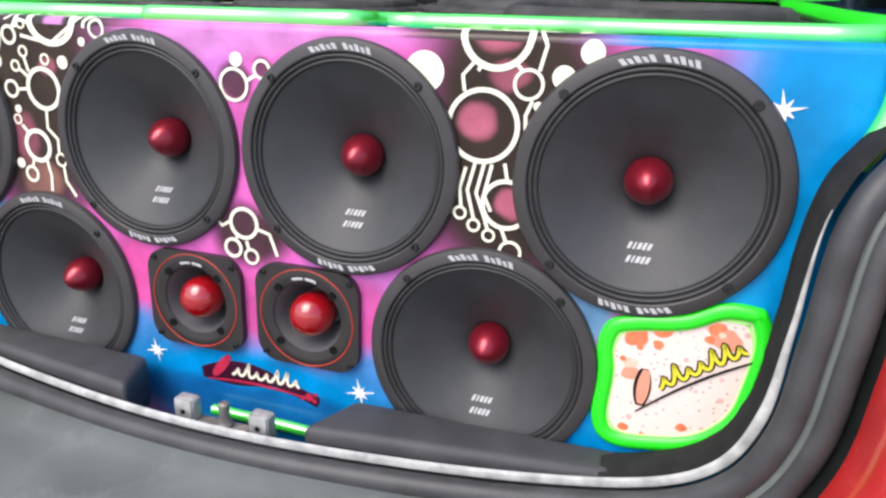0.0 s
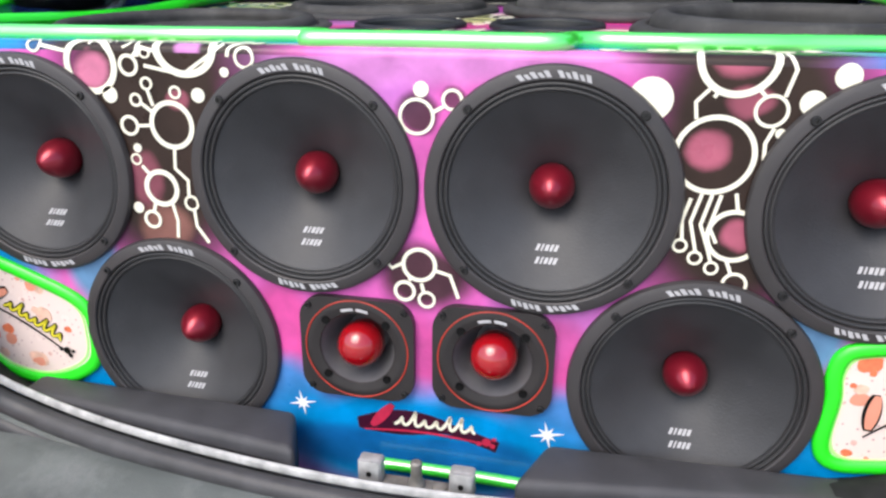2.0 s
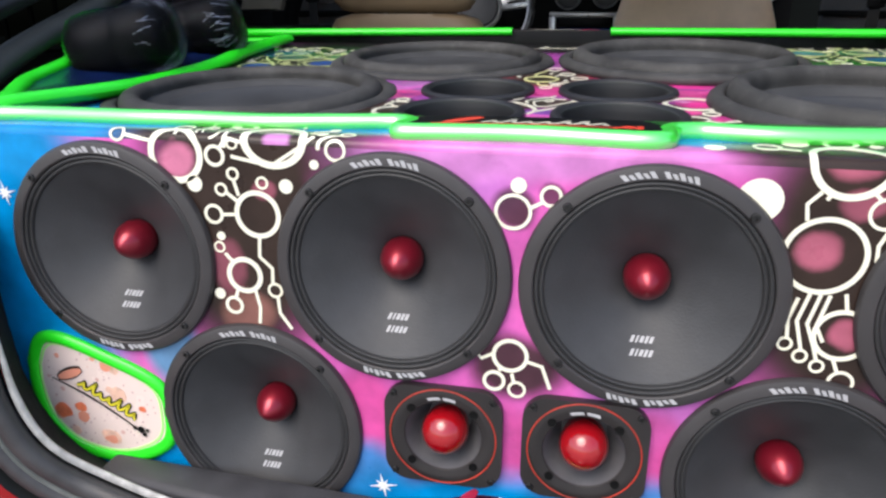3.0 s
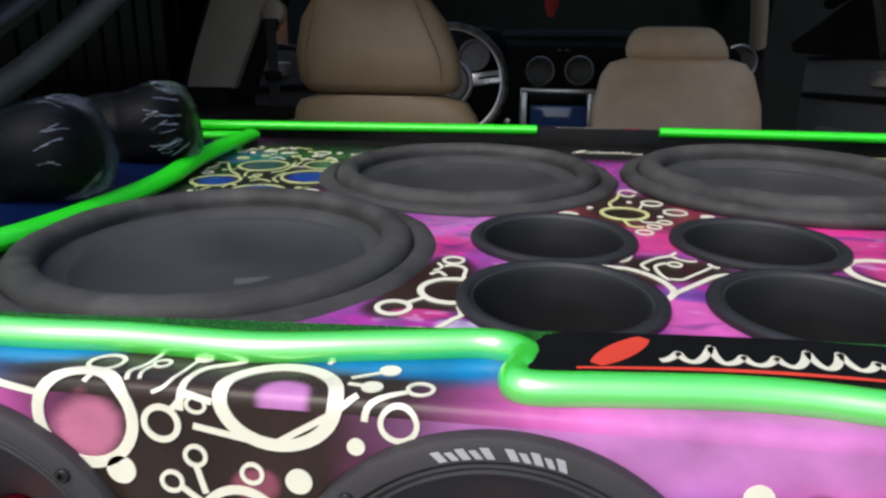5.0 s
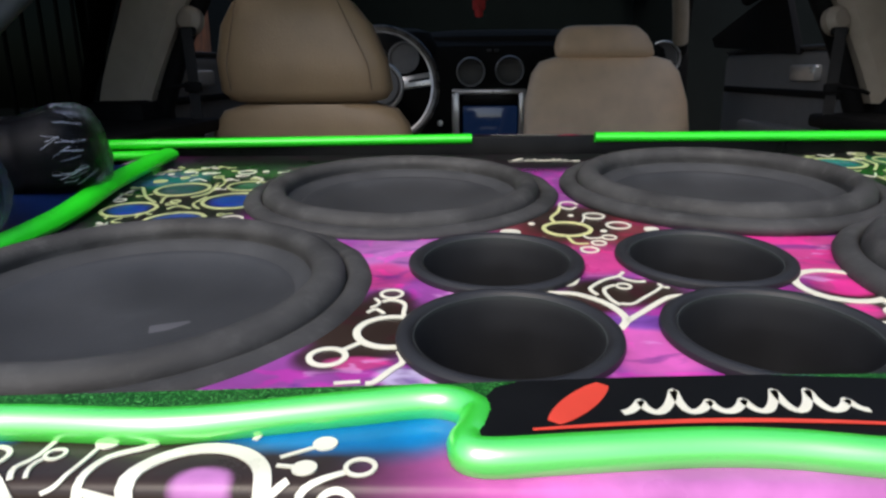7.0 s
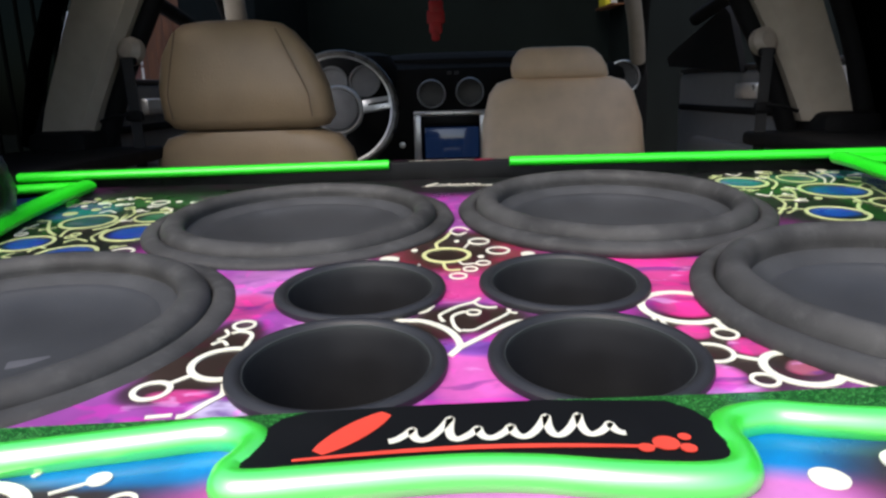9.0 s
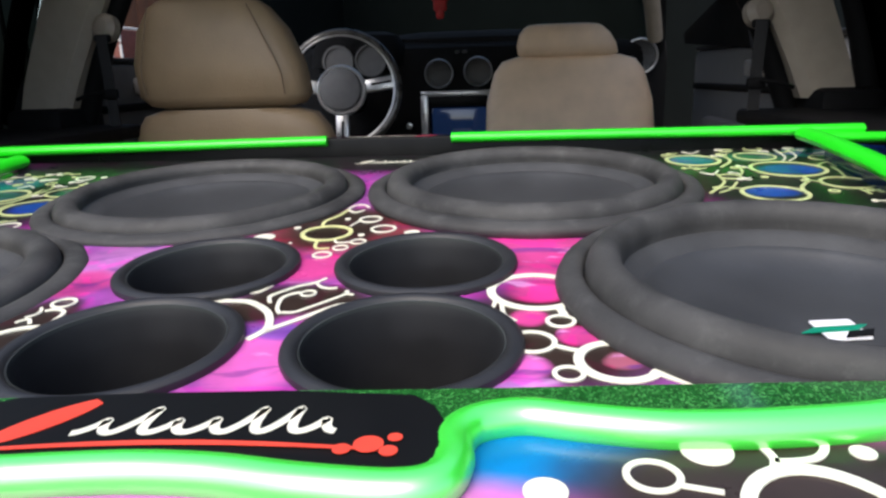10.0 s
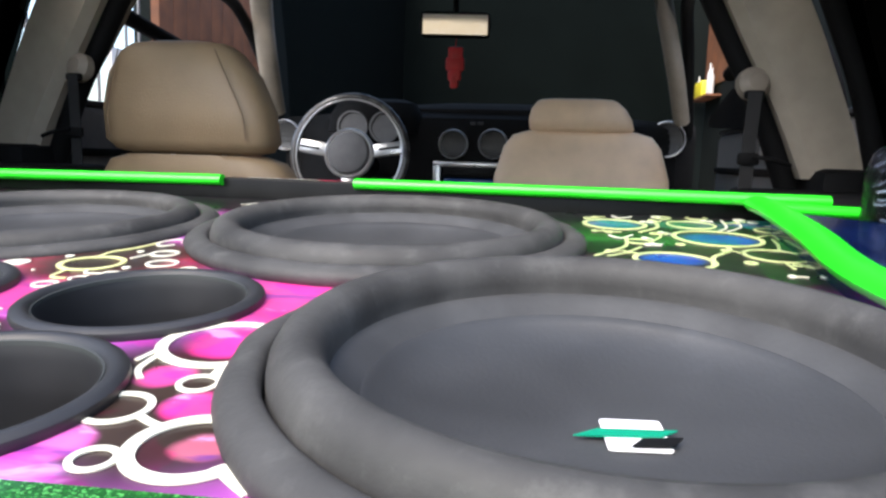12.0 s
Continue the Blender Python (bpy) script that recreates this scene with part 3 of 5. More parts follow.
deck = part("top_deck", holed_sheet([(-0.57, 0.060), (0.57, 0.060), (0.6, 0.5), (0.57, 0.765), (-0.57, 0.765), (-0.6, 0.5)],
            [(x, y, 0.0610) for x, y in PORTS] + [(x, y, 0.163) for x, y in SUBS], 0.018), m_deck, enclosure, "lacquered deck with airbrushed purple mural")
deck.matrix_basis = DECK

# painted motifs of the front
ON_FRONT = Matrix.Translation((0, PANEL_Y - 0.0002, 0)) @ FACE
ON_STRIP = Matrix.Translation((0, 0, 1.0873))
ON_DECK = DECK @ Matrix.Translation((0, 0, 0.0003))
motif([(-0.311,1.0670,0.0245,0.0060), (-0.369,1.084,0.0066,0.0024), (-0.272,1.067,0.0085,0.0032), (-0.157,1.076,0.0084,0.0026), (-0.295,1.040,0.0076,0.0000), (-0.205,1.042,0.0066,0.0000), (-0.256,1.051,0.0051,0.0023), (-0.228,1.044,0.0050,0.0022), (-0.269,1.036,0.0052,0.0023), (-0.177,1.063,0.0043,0.0000), (-0.235,1.014,0.0205,0.0046), (-0.279,1.012,0.0082,0.0029), (-0.274,0.991,0.0042,0.0000), (-0.254,0.953,0.0160,0.0048), (-0.268,0.921,0.0079,0.0031), (-0.277,0.980,0.0048,0.0018), (-0.282,0.932,0.0055,0.0000), (-0.224,0.940,0.0065,0.0024)],
      [[(-0.362,1.083),(-0.334,1.078)], [(-0.267,1.074),(-0.259,1.083),(-0.246,1.080)], [(-0.256,1.067),(-0.218,1.060),(-0.186,1.080),(-0.177,1.088)], [(-0.265,1.034),(-0.253,1.025)], [(-0.256,1.046),(-0.252,1.031)], [(-0.270,1.012),(-0.256,1.013)], [(-0.235,0.994),(-0.237,0.973),(-0.225,0.962),(-0.226,0.946)], [(-0.263,0.937),(-0.266,0.928)], [(-0.272,0.974),(-0.263,0.964)], [(-0.245,0.941),(-0.241,0.921),(-0.243,0.904)], [(-0.222,0.934),(-0.221,0.917),(-0.210,0.901)]], 0.0032, m_cream, enclosure, ON_FRONT, "front")
motif([(-0.002,1.031,0.0145,0.0029), (0.002,1.054,0.0067,0.0000), (0.029,1.046,0.0080,0.0028), (0.000,0.896,0.0150,0.0036), (-0.014,0.869,0.0090,0.0032), (0.007,0.862,0.0073,0.0026)],
      [[(0.012,1.035),(0.023,1.041)], [(-0.010,0.880),(-0.006,0.884)], [(0.004,0.870),(0.002,0.878)], [(0.014,0.892),(0.029,0.888),(0.037,0.866)], [(-0.015,0.897),(-0.026,0.891),(-0.031,0.897)]], 0.0032, m_cream, enclosure, ON_FRONT, "front")
motif([(0.250,1.086,0.0284,0.0054), (0.188,1.052,0.0174,0.0000), (0.241,1.010,0.0300,0.0041), (0.278,1.046,0.0116,0.0027), (0.306,1.053,0.0094,0.0000), (0.327,1.073,0.0095,0.0000), (0.287,1.029,0.0039,0.0000), (0.265,0.944,0.0207,0.0038), (0.224,0.933,0.0052,0.0022), (0.237,0.923,0.0052,0.0022), (0.251,0.915,0.0051,0.0021), (0.271,0.902,0.0093,0.0026)],
      [[(0.231,1.061),(0.222,1.051),(0.224,1.038)], [(0.239,1.061),(0.235,1.055)], [(0.265,1.064),(0.272,1.057)], [(0.286,1.057),(0.291,1.077),(0.284,1.092)], [(0.282,1.033),(0.277,1.021),(0.278,1.008)], [(0.262,0.980),(0.265,0.966)], [(0.228,0.974),(0.223,0.955),(0.225,0.938)], [(0.236,0.978),(0.230,0.954),(0.237,0.928)], [(0.244,0.978),(0.238,0.952),(0.246,0.932),(0.250,0.920)], [(0.251,0.978),(0.245,0.951),(0.252,0.937)], [(0.262,0.923),(0.267,0.911)]], 0.0029, m_cream, enclosure, ON_FRONT, "front")
# strip behind the rounded front edge
motif([(-0.2145,0.007,0.0278,0.0072), (-0.309,0.026,0.0084,0.0024), (-0.281,0.029,0.0040,0.0018), (-0.263,0.039,0.0055,0), (-0.254,0.000,0.0046,0.0020), (-0.167,0.039,0.0054,0), (-0.172,0.020,0.0053,0), (-0.149,0.021,0.0060,0.0021)],
      [(0.0028,[(-0.307,0.018), (-0.311,0.008)]), (0.0025,[(-0.290,0.011), (-0.292,0.019), (-0.288,0.027), (-0.286,0.044), (-0.279,0.041), (-0.272,0.044)]), (0.0020,[(-0.284,0.012), (-0.286,0.020), (-0.284,0.026)]), (0.0021,[(-0.265,0.035), (-0.267,0.018), (-0.270,0.009), (-0.276,0.005)]), (0.0036,[(-0.240,0.043), (-0.243,0.036), (-0.257,0.027), (-0.261,0.012), (-0.262,-0.004)]), (0.0027,[(-0.196,0.051), (-0.199,0.042)]), (0.0020,[(-0.184,0.028), (-0.171,0.036)]), (0.0020,[(-0.184,0.022), (-0.176,0.021)]), (0.0033,[(-0.155,0.017), (-0.170,0.008), (-0.173,-0.002)])], 0.003, m_cream, enclosure, ON_STRIP, "top")
motif([(0.195,0.040,0.0099,0.0028), (0.220,0.058,0.0103,0), (0.280,0.058,0.0050,0), (0.290,0.044,0.0060,0.0025), (0.315,0.065,0.0060,0.0029), (0.154,0.029,0.0084,0)],
      [(0.0027,[(0.204,0.034), (0.218,0.030)]), (0.0037,[(0.243,0.061), (0.244,0.052), (0.240,0.043)]), (0.0035,[(0.244,0.052), (0.248,0.051), (0.259,0.053), (0.265,0.058), (0.268,0.064)])], 0.003, m_cream, enclosure, ON_STRIP, "top")
# deck: cluster behind the ports, lines between them, clusters beside the front woofers
motif([(-0.011,0.388,0.0213,0.0043)], [(0.0034,[(-0.007,0.467), (-0.012,0.446), (-0.021,0.426), (-0.020,0.409)]), (0.0030,[(-0.014,0.366), (-0.012,0.349), (-0.007,0.344), (0.001,0.345)])], 0.003, m_pale_yellow, enclosure, ON_DECK)
motif([(0.021,0.431,0.0098,0.0028), (0.038,0.399,0.0105,0.0027), (0.022,0.362,0.0061,0.0020), (0.010,0.346,0.0060,0.0020), (-0.001,0.328,0.0070,0.0024), (-0.042,0.405,0.0033,0), (-0.064,0.377,0.0095,0), (0.065,0.386,0.0068,0), (0.021,0.381,0.0031,0), (-0.001,0.433,0.0028,0), (-0.084,0.373,0.0042,0), (-0.036,0.360,0.0015,0)],
      [(0.0030,[(0.012,0.474), (0.008,0.483), (0.002,0.486), (-0.004,0.482), (-0.007,0.469), (-0.003,0.460), (0.003,0.457), (0.009,0.465)]), (0.0022,[(0.006,0.409), (0.012,0.428)]), (0.0020,[(0.000,0.369), (0.004,0.360), (0.015,0.361)])], 0.003, m_cream, enclosure, ON_DECK)
motif([(0.009,0.246,0.0050,0.0018)],
      [(0.0050,[(-0.062,0.229), (-0.048,0.233), (-0.036,0.233), (-0.027,0.231), (-0.017,0.223), (-0.009,0.213), (-0.004,0.201), (-0.002,0.190), (-0.004,0.183), (-0.009,0.174)]), (0.0044,[(-0.002,0.186), (0.012,0.201), (0.035,0.225), (0.050,0.229), (0.062,0.233)]), (0.0026,[(-0.034,0.247), (-0.026,0.250), (-0.021,0.261)]), (0.0028,[(-0.013,0.230), (-0.016,0.239), (-0.014,0.245), (-0.002,0.259), (0.009,0.266), (0.015,0.275)]), (0.0023,[(0.010,0.266), (0.014,0.259), (0.021,0.255), (0.027,0.256)]), (0.0028,[(-0.001,0.212), (-0.005,0.220), (-0.007,0.233), (-0.006,0.240), (-0.002,0.245), (0.003,0.248)]), (0.0023,[(0.000,0.214), (0.008,0.214), (0.017,0.223), (0.033,0.241), (0.036,0.248), (0.034,0.250)]), (0.0021,[(0.034,0.245), (0.041,0.243)])], 0.003, m_cream, enclosure, ON_DECK)
motif([(-0.151,0.170,0.0218,0.0048), (-0.185,0.136,0.0104,0.0038), (-0.157,0.231,0.0075,0.0025)],
      [(0.0036,[(-0.178,0.144), (-0.167,0.156)]), (0.0030,[(-0.143,0.192), (-0.146,0.196), (-0.146,0.211), (-0.150,0.218), (-0.157,0.220), (-0.162,0.217)]), (0.0026,[(-0.159,0.197), (-0.163,0.203), (-0.166,0.204), (-0.170,0.199)]), (0.0022,[(-0.169,0.207), (-0.165,0.211), (-0.164,0.216), (-0.168,0.223)]), (0.0040,[(-0.144,0.143), (-0.141,0.130), (-0.146,0.122), (-0.154,0.108), (-0.159,0.106)]), (0.0030,[(-0.176,0.106), (-0.162,0.108)])], 0.003, m_cream, enclosure, ON_DECK)
motif([(0.164,0.248,0.0300,0.0060), (0.176,0.199,0.0081,0.0026), (0.157,0.171,0.0129,0.0031), (0.202,0.148,0.0214,0.0056), (0.174,0.134,0.0074,0.0027)],
      [(0.0053,[(0.177,0.221), (0.179,0.207)]), (0.0026,[(0.137,0.231), (0.135,0.218)]), (0.0030,[(0.141,0.226), (0.142,0.209), (0.149,0.199)]), (0.0034,[(0.170,0.166), (0.177,0.162), (0.184,0.159)]), (0.0042,[(0.216,0.137), (0.226,0.129), (0.233,0.124)])], 0.003, m_cream, enclosure, ON_DECK)
# crowded rear corners
motif([(0.477,0.622,0.0399,0.0047), (0.419,0.507,0.0310,0.0046), (0.508,0.548,0.0255,0.0037), (0.386,0.682,0.0313,0.0052), (0.467,0.699,0.0242,0.0032), (0.542,0.683,0.0148,0.0025), (0.482,0.750,0.0110,0.0021), (0.525,0.510,0.0057,0.0018), (0.479,0.513,0.0048,0.0018), (0.400,0.586,0.0113,0.0029), (0.436,0.581,0.0045,0), (0.444,0.742,0.0086,0.0021)],
      [(0.0038,[(0.430,0.718), (0.429,0.674), (0.407,0.638)]), (0.0033,[(0.390,0.602), (0.386,0.560), (0.369,0.530), (0.357,0.511)]), (0.0030,[(0.427,0.646), (0.423,0.614), (0.413,0.591)]), (0.0043,[(0.448,0.501), (0.454,0.529), (0.473,0.559), (0.476,0.578)]), (0.0028,[(0.529,0.630), (0.526,0.605), (0.519,0.577)]), (0.0030,[(0.517,0.638), (0.536,0.656), (0.535,0.629)]), (0.0033,[(0.574,0.683), (0.544,0.629), (0.540,0.595), (0.546,0.580)]), (0.0029,[(0.544,0.625), (0.556,0.624)]), (0.0027,[(0.399,0.559), (0.383,0.529), (0.367,0.513)]), (0.0024,[(0.507,0.520), (0.507,0.498)])], 0.003, m_lime, enclosure, ON_DECK)
motif([(0.437,0.748,0.0057,0), (0.528,0.750,0.0069,0), (0.539,0.735,0.0060,0), (0.524,0.475,0.0066,0)],
      [(0.0025,[(0.507,0.742), (0.501,0.691), (0.485,0.661)]), (0.0025,[(0.523,0.742), (0.517,0.697), (0.497,0.667)]), (0.0024,[(0.375,0.612), (0.385,0.599), (0.398,0.620)]), (0.0027,[(0.388,0.742), (0.395,0.726), (0.409,0.741)]), (0.0033,[(0.483,0.735), (0.496,0.730)]), (0.0025,[(0.545,0.713), (0.564,0.719)]), (0.0022,[(0.527,0.537), (0.538,0.536)])], 0.003, m_cream, enclosure, ON_DECK)
motif([(-0.432,0.550,0.0300,0.0045), (-0.454,0.462,0.0269,0.0040), (-0.355,0.497,0.0329,0.0042), (-0.390,0.420,0.0289,0.0044), (-0.360,0.566,0.0233,0.0033), (-0.476,0.592,0.0088,0), (-0.453,0.611,0.0062,0), (-0.418,0.494,0.0051,0.0018), (-0.412,0.615,0.0059,0.0021)],
      [(0.0037,[(-0.482,0.558), (-0.460,0.515), (-0.439,0.491)]), (0.0029,[(-0.414,0.463), (-0.407,0.475), (-0.391,0.465)]), (0.0038,[(-0.401,0.582), (-0.395,0.532), (-0.408,0.512)]), (0.0033,[(-0.407,0.612), (-0.393,0.583), (-0.394,0.542)]), (0.0027,[(-0.446,0.429), (-0.449,0.415), (-0.430,0.411), (-0.419,0.420)]), (0.0030,[(-0.382,0.464), (-0.394,0.482), (-0.391,0.513)]), (0.0031,[(-0.431,0.487), (-0.437,0.513), (-0.428,0.521)]), (0.0028,[(-0.462,0.436), (-0.462,0.427)]), (0.0028,[(-0.433,0.431), (-0.431,0.446), (-0.422,0.442)])], 0.003, m_lime, enclosure, ON_DECK)
motif([(-0.384,0.642,0.0107,0.0029), (-0.449,0.397,0.0085,0.0021), (-0.479,0.632,0.0042,0), (-0.435,0.636,0.0057,0), (-0.361,0.646,0.0043,0), (-0.462,0.647,0.0065,0), (-0.460,0.379,0.0041,0), (-0.470,0.366,0.0035,0), (-0.335,0.424,0.0112,0.0027), (-0.482,0.500,0.0064,0.0018)],
      [(0.0025,[(-0.488,0.544), (-0.491,0.528), (-0.490,0.510)]), (0.0034,[(-0.368,0.615), (-0.353,0.600), (-0.353,0.580)]), (0.0027,[(-0.440,0.592), (-0.433,0.604), (-0.420,0.592)])], 0.003, m_cream, enclosure, ON_DECK)


# small bubbles and traces between them
rng = random.Random(4)
CORNER_RINGS = [(0.477, 0.622, 0.040), (0.419, 0.507, 0.031), (0.508, 0.548, 0.026), (0.386, 0.682, 0.031), (0.467, 0.699, 0.024), (0.542, 0.683, 0.015), (-0.432, 0.550, 0.030), (-0.454, 0.462, 0.027), (-0.355, 0.497, 0.033), (-0.390, 0.420, 0.029), (-0.360, 0.566, 0.023)]
for cx, cy, sx, sy in ((-0.415, 0.53, 0.085, 0.15), (0.455, 0.60, 0.10, 0.13)):
    for i in range(46):
        x, y = cx + rng.uniform(-sx, sx), cy + rng.uniform(-sy, sy)
        if any((x - a) ** 2 + (y - b) ** 2 < 0.183 ** 2 for a, b in SUBS):
            continue
        if any((x - a) ** 2 + (y - b) ** 2 < (c + 0.009) ** 2 for a, b, c in CORNER_RINGS):
            continue
        r = rng.uniform(0.002, 0.0042)
        trace = [(x + r, y), (x + r + rng.uniform(0.004, 0.008), y + rng.uniform(-0.006, 0.006))]
        trace.append((trace[1][0] + rng.uniform(-0.003, 0.004), trace[1][1] + rng.uniform(-0.01, 0.01)))
        motif([(x, y, r, 0.0 if i % 6 == 0 else 0.0015)], [trace], 0.0016, m_lime if i % 3 else m_cream, enclosure, ON_DECK)

# painted sparkles
def sparkle(x, z, r):
    pts = []
    for i in range(16):
        a = 2 * math.pi * i / 16 + 0.2
        k = (1.0 if i % 4 == 0 else 0.62) if i % 2 == 0 else 0.25
        pts.append((r * k * math.cos(a), r * k * math.sin(a)))
    ob = part("sparkle", flat(pts, 0.0009), m_white, enclosure)
    ob.matrix_basis = Matrix.Translation((x, 0, z)) @ ON_FRONT
    return ob


for x, z, r in ((-0.124, 0.734, 0.0145), (0.126, 0.732, 0.016), (0.468, 1.038, 0.016), (-0.505, 1.02, 0.013)):
    sparkle(x, z, r)


def script_mark(parent, m, s, first, rest, under, backing=None, lift=0.0, outline=None):
    """A flowing mark drawn as plain strokes: one broad stroke, a wavy line and a swash; no letters."""
    obs = []
    leaf = [(-0.44 * s + 0.0110 * s * k, -0.10 * s + 0.0135 * s * k) for k in range(17)]
    if backing:
        ground = [(-0.56 * s + i * 0.0575 * s, -0.09 * s + 0.06 * s * math.sin(math.pi * i / 20) - 0.07 * s * max(0, i - 12) / 8) for i in range(21)]
        obs.append(part("mark_shadow", stroke(ground, [0.10 * s + 0.13 * s * math.sin(math.pi * min(1, i / 13)) for i in range(21)], 0.0005), backing, parent))
    obs.append(part("mark_stroke", stroke(leaf, [0.088 * s * math.sin(math.pi * (0.06 + 0.88 * k / 16)) ** 0.5 for k in range(17)], 0.0012), first, parent))
    wave = []
    for t in np.linspace(0, 1, 141):
        tall = (0.065, 0.125, 0.060, 0.065, 0.120, 0.120, 0.06)[min(6, int(t * 7))]
        y = tall * s * math.sin(math.pi * (t * 7 % 1)) ** 2
        wave.append((-0.25 * s + 0.66 * s * t + 0.28 * y + 0.012 * s * math.sin(2 * math.pi * 7 * t), -0.055 * s + y))
    if outline:
        obs.append(part("mark_outline", merge(stroke(wave, 0.050 * s, 0.0009), stroke([(x * 1.02, y * 1.12) for x, y in leaf], [0.125 * s * math.sin(math.pi * (0.06 + 0.88 * k / 16)) ** 0.5 for k in range(17)], 0.0008)), outline, parent))
        obs[0], obs[-1] = obs[-1], obs[0]
    obs.append(part("mark_wave", stroke(wave, 0.026 * s, 0.0006), rest, parent))
    w = [0.010 * s + 0.010 * s * math.sin(math.pi * i / 20) for i in range(21)]
    swash = stroke([(-0.5 * s + i * 0.05 * s, -0.14 * s + 0.035 * s * math.sin(math.pi * i / 20)) for i in range(21)], w, 0.0012)
    blot = merge(swash, disc_flat(0.5 * s, -0.12 * s, 0.036 * s, 0.0013), disc_flat(0.44 * s, -0.14 * s, 0.022 * s, 0.0011), disc_flat(0.55 * s, -0.15 * s, 0.022 * s, 0.0014), disc_flat(0.56 * s, -0.09 * s, 0.018 * s, 0.0011))
    obs.append(part("mark_swash", blot, under, parent))
    for i, ob in enumerate(obs):
        ob.matrix_basis = m @ Matrix.Translation((0, 0, 0.00022 * i + lift)) @ Matrix.Diagonal((1, 1, 0.25, 1))
    return obs


script_mark(enclosure, Matrix.Translation((0.005, 0, 0.730)) @ ON_FRONT, 0.125, m_crimson, m_cream, m_crimson, m_maroon)

# glitter border with the black lettered patch, and the green tube before it
TUBE = [(-0.55, 0.028), (-0.50, 0.044), (-0.43, 0.046), (-0.363, 0.045), (-0.309, 0.048), (-0.255, 0.0455), (-0.229, 0.047), (-0.204, 0.052), (-0.179, 0.058), (-0.153, 0.064), (-0.127, 0.070), (-0.111, 0.068), (-0.100, 0.057), (-0.102, 0.041), (-0.105, 0.031), (-0.098, 0.022),
        (-0.057, 0.026), (-0.008, 0.031), (0.028, 0.030), (0.064, 0.024), (0.098, 0.021), (0.114, 0.026), (0.119, 0.040), (0.119, 0.056), (0.127, 0.070), (0.148, 0.077), (0.173, 0.072), (0.205, 0.067), (0.240, 0.068), (0.285, 0.074), (0.321, 0.082), (0.38, 0.088), (0.45, 0.082), (0.505, 0.070), (0.533, 0.040)]
line = glide([(x, y, 0) for x, y in TUBE], 6)
border = part("glitter_border", flat([(p.x, p.y) for p in line] + [(0.565, 0.105), (0.30, 0.102), (0.20, 0.097), (0.109, 0.092), (0.02, 0.089), (-0.02, 0.086), (-0.127, 0.0775), (-0.21, 0.072), (-0.29, 0.066), (-0.37, 0.061), (-0.565, 0.054)], 0.010), m_glitter, enclosure, "green metal-flake border")
border.matrix_basis = Matrix.Translation((0, 0, 1.0875))
patch_line = glide([(x, y + 0.003, 0) for x, y in TUBE[12:24]], 6)
patch = part("black_patch", flat([(p.x * 0.97, p.y + 0.001) for p in patch_line] + [(0.110, 0.074), (0.100, 0.084), (0.04, 0.0875), (-0.02, 0.0845), (-0.080, 0.079), (-0.092, 0.072)], 0.0012), m_blackpaint, enclosure)
patch.matrix_basis = Matrix.Translation((0, 0, 1.0975))
script_mark(enclosure, pose(0.004, 0.0575, 1.0989, 0, 0, 2), 0.165, m_redpaint, m_cream, m_redpaint)

tubing = thing("green_tubing", "bright green glossy moulding tube along the enclosure's front edge", "trim")
tube_line = glide([(-0.555, 0.0, 0.98), (-0.545, -0.003, 1.02), (-0.556, 0.0, 1.06), (-0.556, 0.012, 1.088)] + [(x, y, 1.0915) for x, y in TUBE] + [(0.536, 0.014, 1.088), (0.537, 0.0, 1.066), (0.535, -0.003, 1.042), (0.527, -0.003, 1.018), (0.520, 0.0, 1.004)], 8)
for part_name, cut in (("corner_tube", slice(0, 33)), ("front_tube", slice(32, -32)), ("corner_tube", slice(-33, None))):
    part(part_name, sweep(tube_line[cut], tube_section(0.0090, 0.0090), (0, -1, 0.3)), m_green, tubing)

# raised back wall, side panels and their green rails
part("back_wall", box(1.13, 0.02, 0.062, (0, 0.765, 1.124), 0.003), m_backwall, enclosure, "gloss black upstand behind the woofers")
for a, b in (((-0.63, 0.746, 1.147), (-0.094, 0.752, 1.152)), ((0.080, 0.752, 1.153), (0.62, 0.748, 1.153))):
    back = thing("green_rail", "bright green glossy rail on the rear upstand", "trim", group="green rails")
    part("rail", tube([a, [0.7 * p + 0.3 * q for p, q in zip(a, b)], [0.3 * p + 0.7 * q for p, q in zip(a, b)], b], 0.010, 0.007), m_rail_green, back)
script_mark(enclosure, Matrix.Translation((-0.007, 0.766, 1.1552)) @ pose(0, 0, 0, 0, 0, 180) @ Matrix.Diagonal((1, 0.35, 1, 1)), 0.145, m_crimson, m_cream, m_maroon)
script_mark(enclosure, DECK @ pose(0.0, 0.715, 0.0004), 0.09, m_cream, m_cream, m_cream)
for s in (-1, 1):
    tip = (-0.510, 0.70) if s < 0 else (0.540, 0.728)
    mid = -0.492 if s < 0 else 0.513
    lift = 0.0 if s > 0 else -0.011
    inner = [(tip[0], tip[1], 1.149 + lift), (tip[0] - s * 0.002, tip[1] - 0.06, 1.146 + lift), (mid + s * 0.012, 0.52, 1.136 + lift), (mid, 0.40, 1.124 + lift), (mid + s * 0.008, 0.28, 1.114 + lift), (mid + s * 0.014, 0.18, 1.106 + 0.5 * lift), (s * 0.535, 0.08, 1.099), (s * 0.552, 0.05, 1.096)]
    rail = thing("green_rail", "bright green glossy wavy rail beside the woofers", "trim", group="green rails")
    part("rail", tube(inner, 0.014, 0.009), m_rail_green, rail)
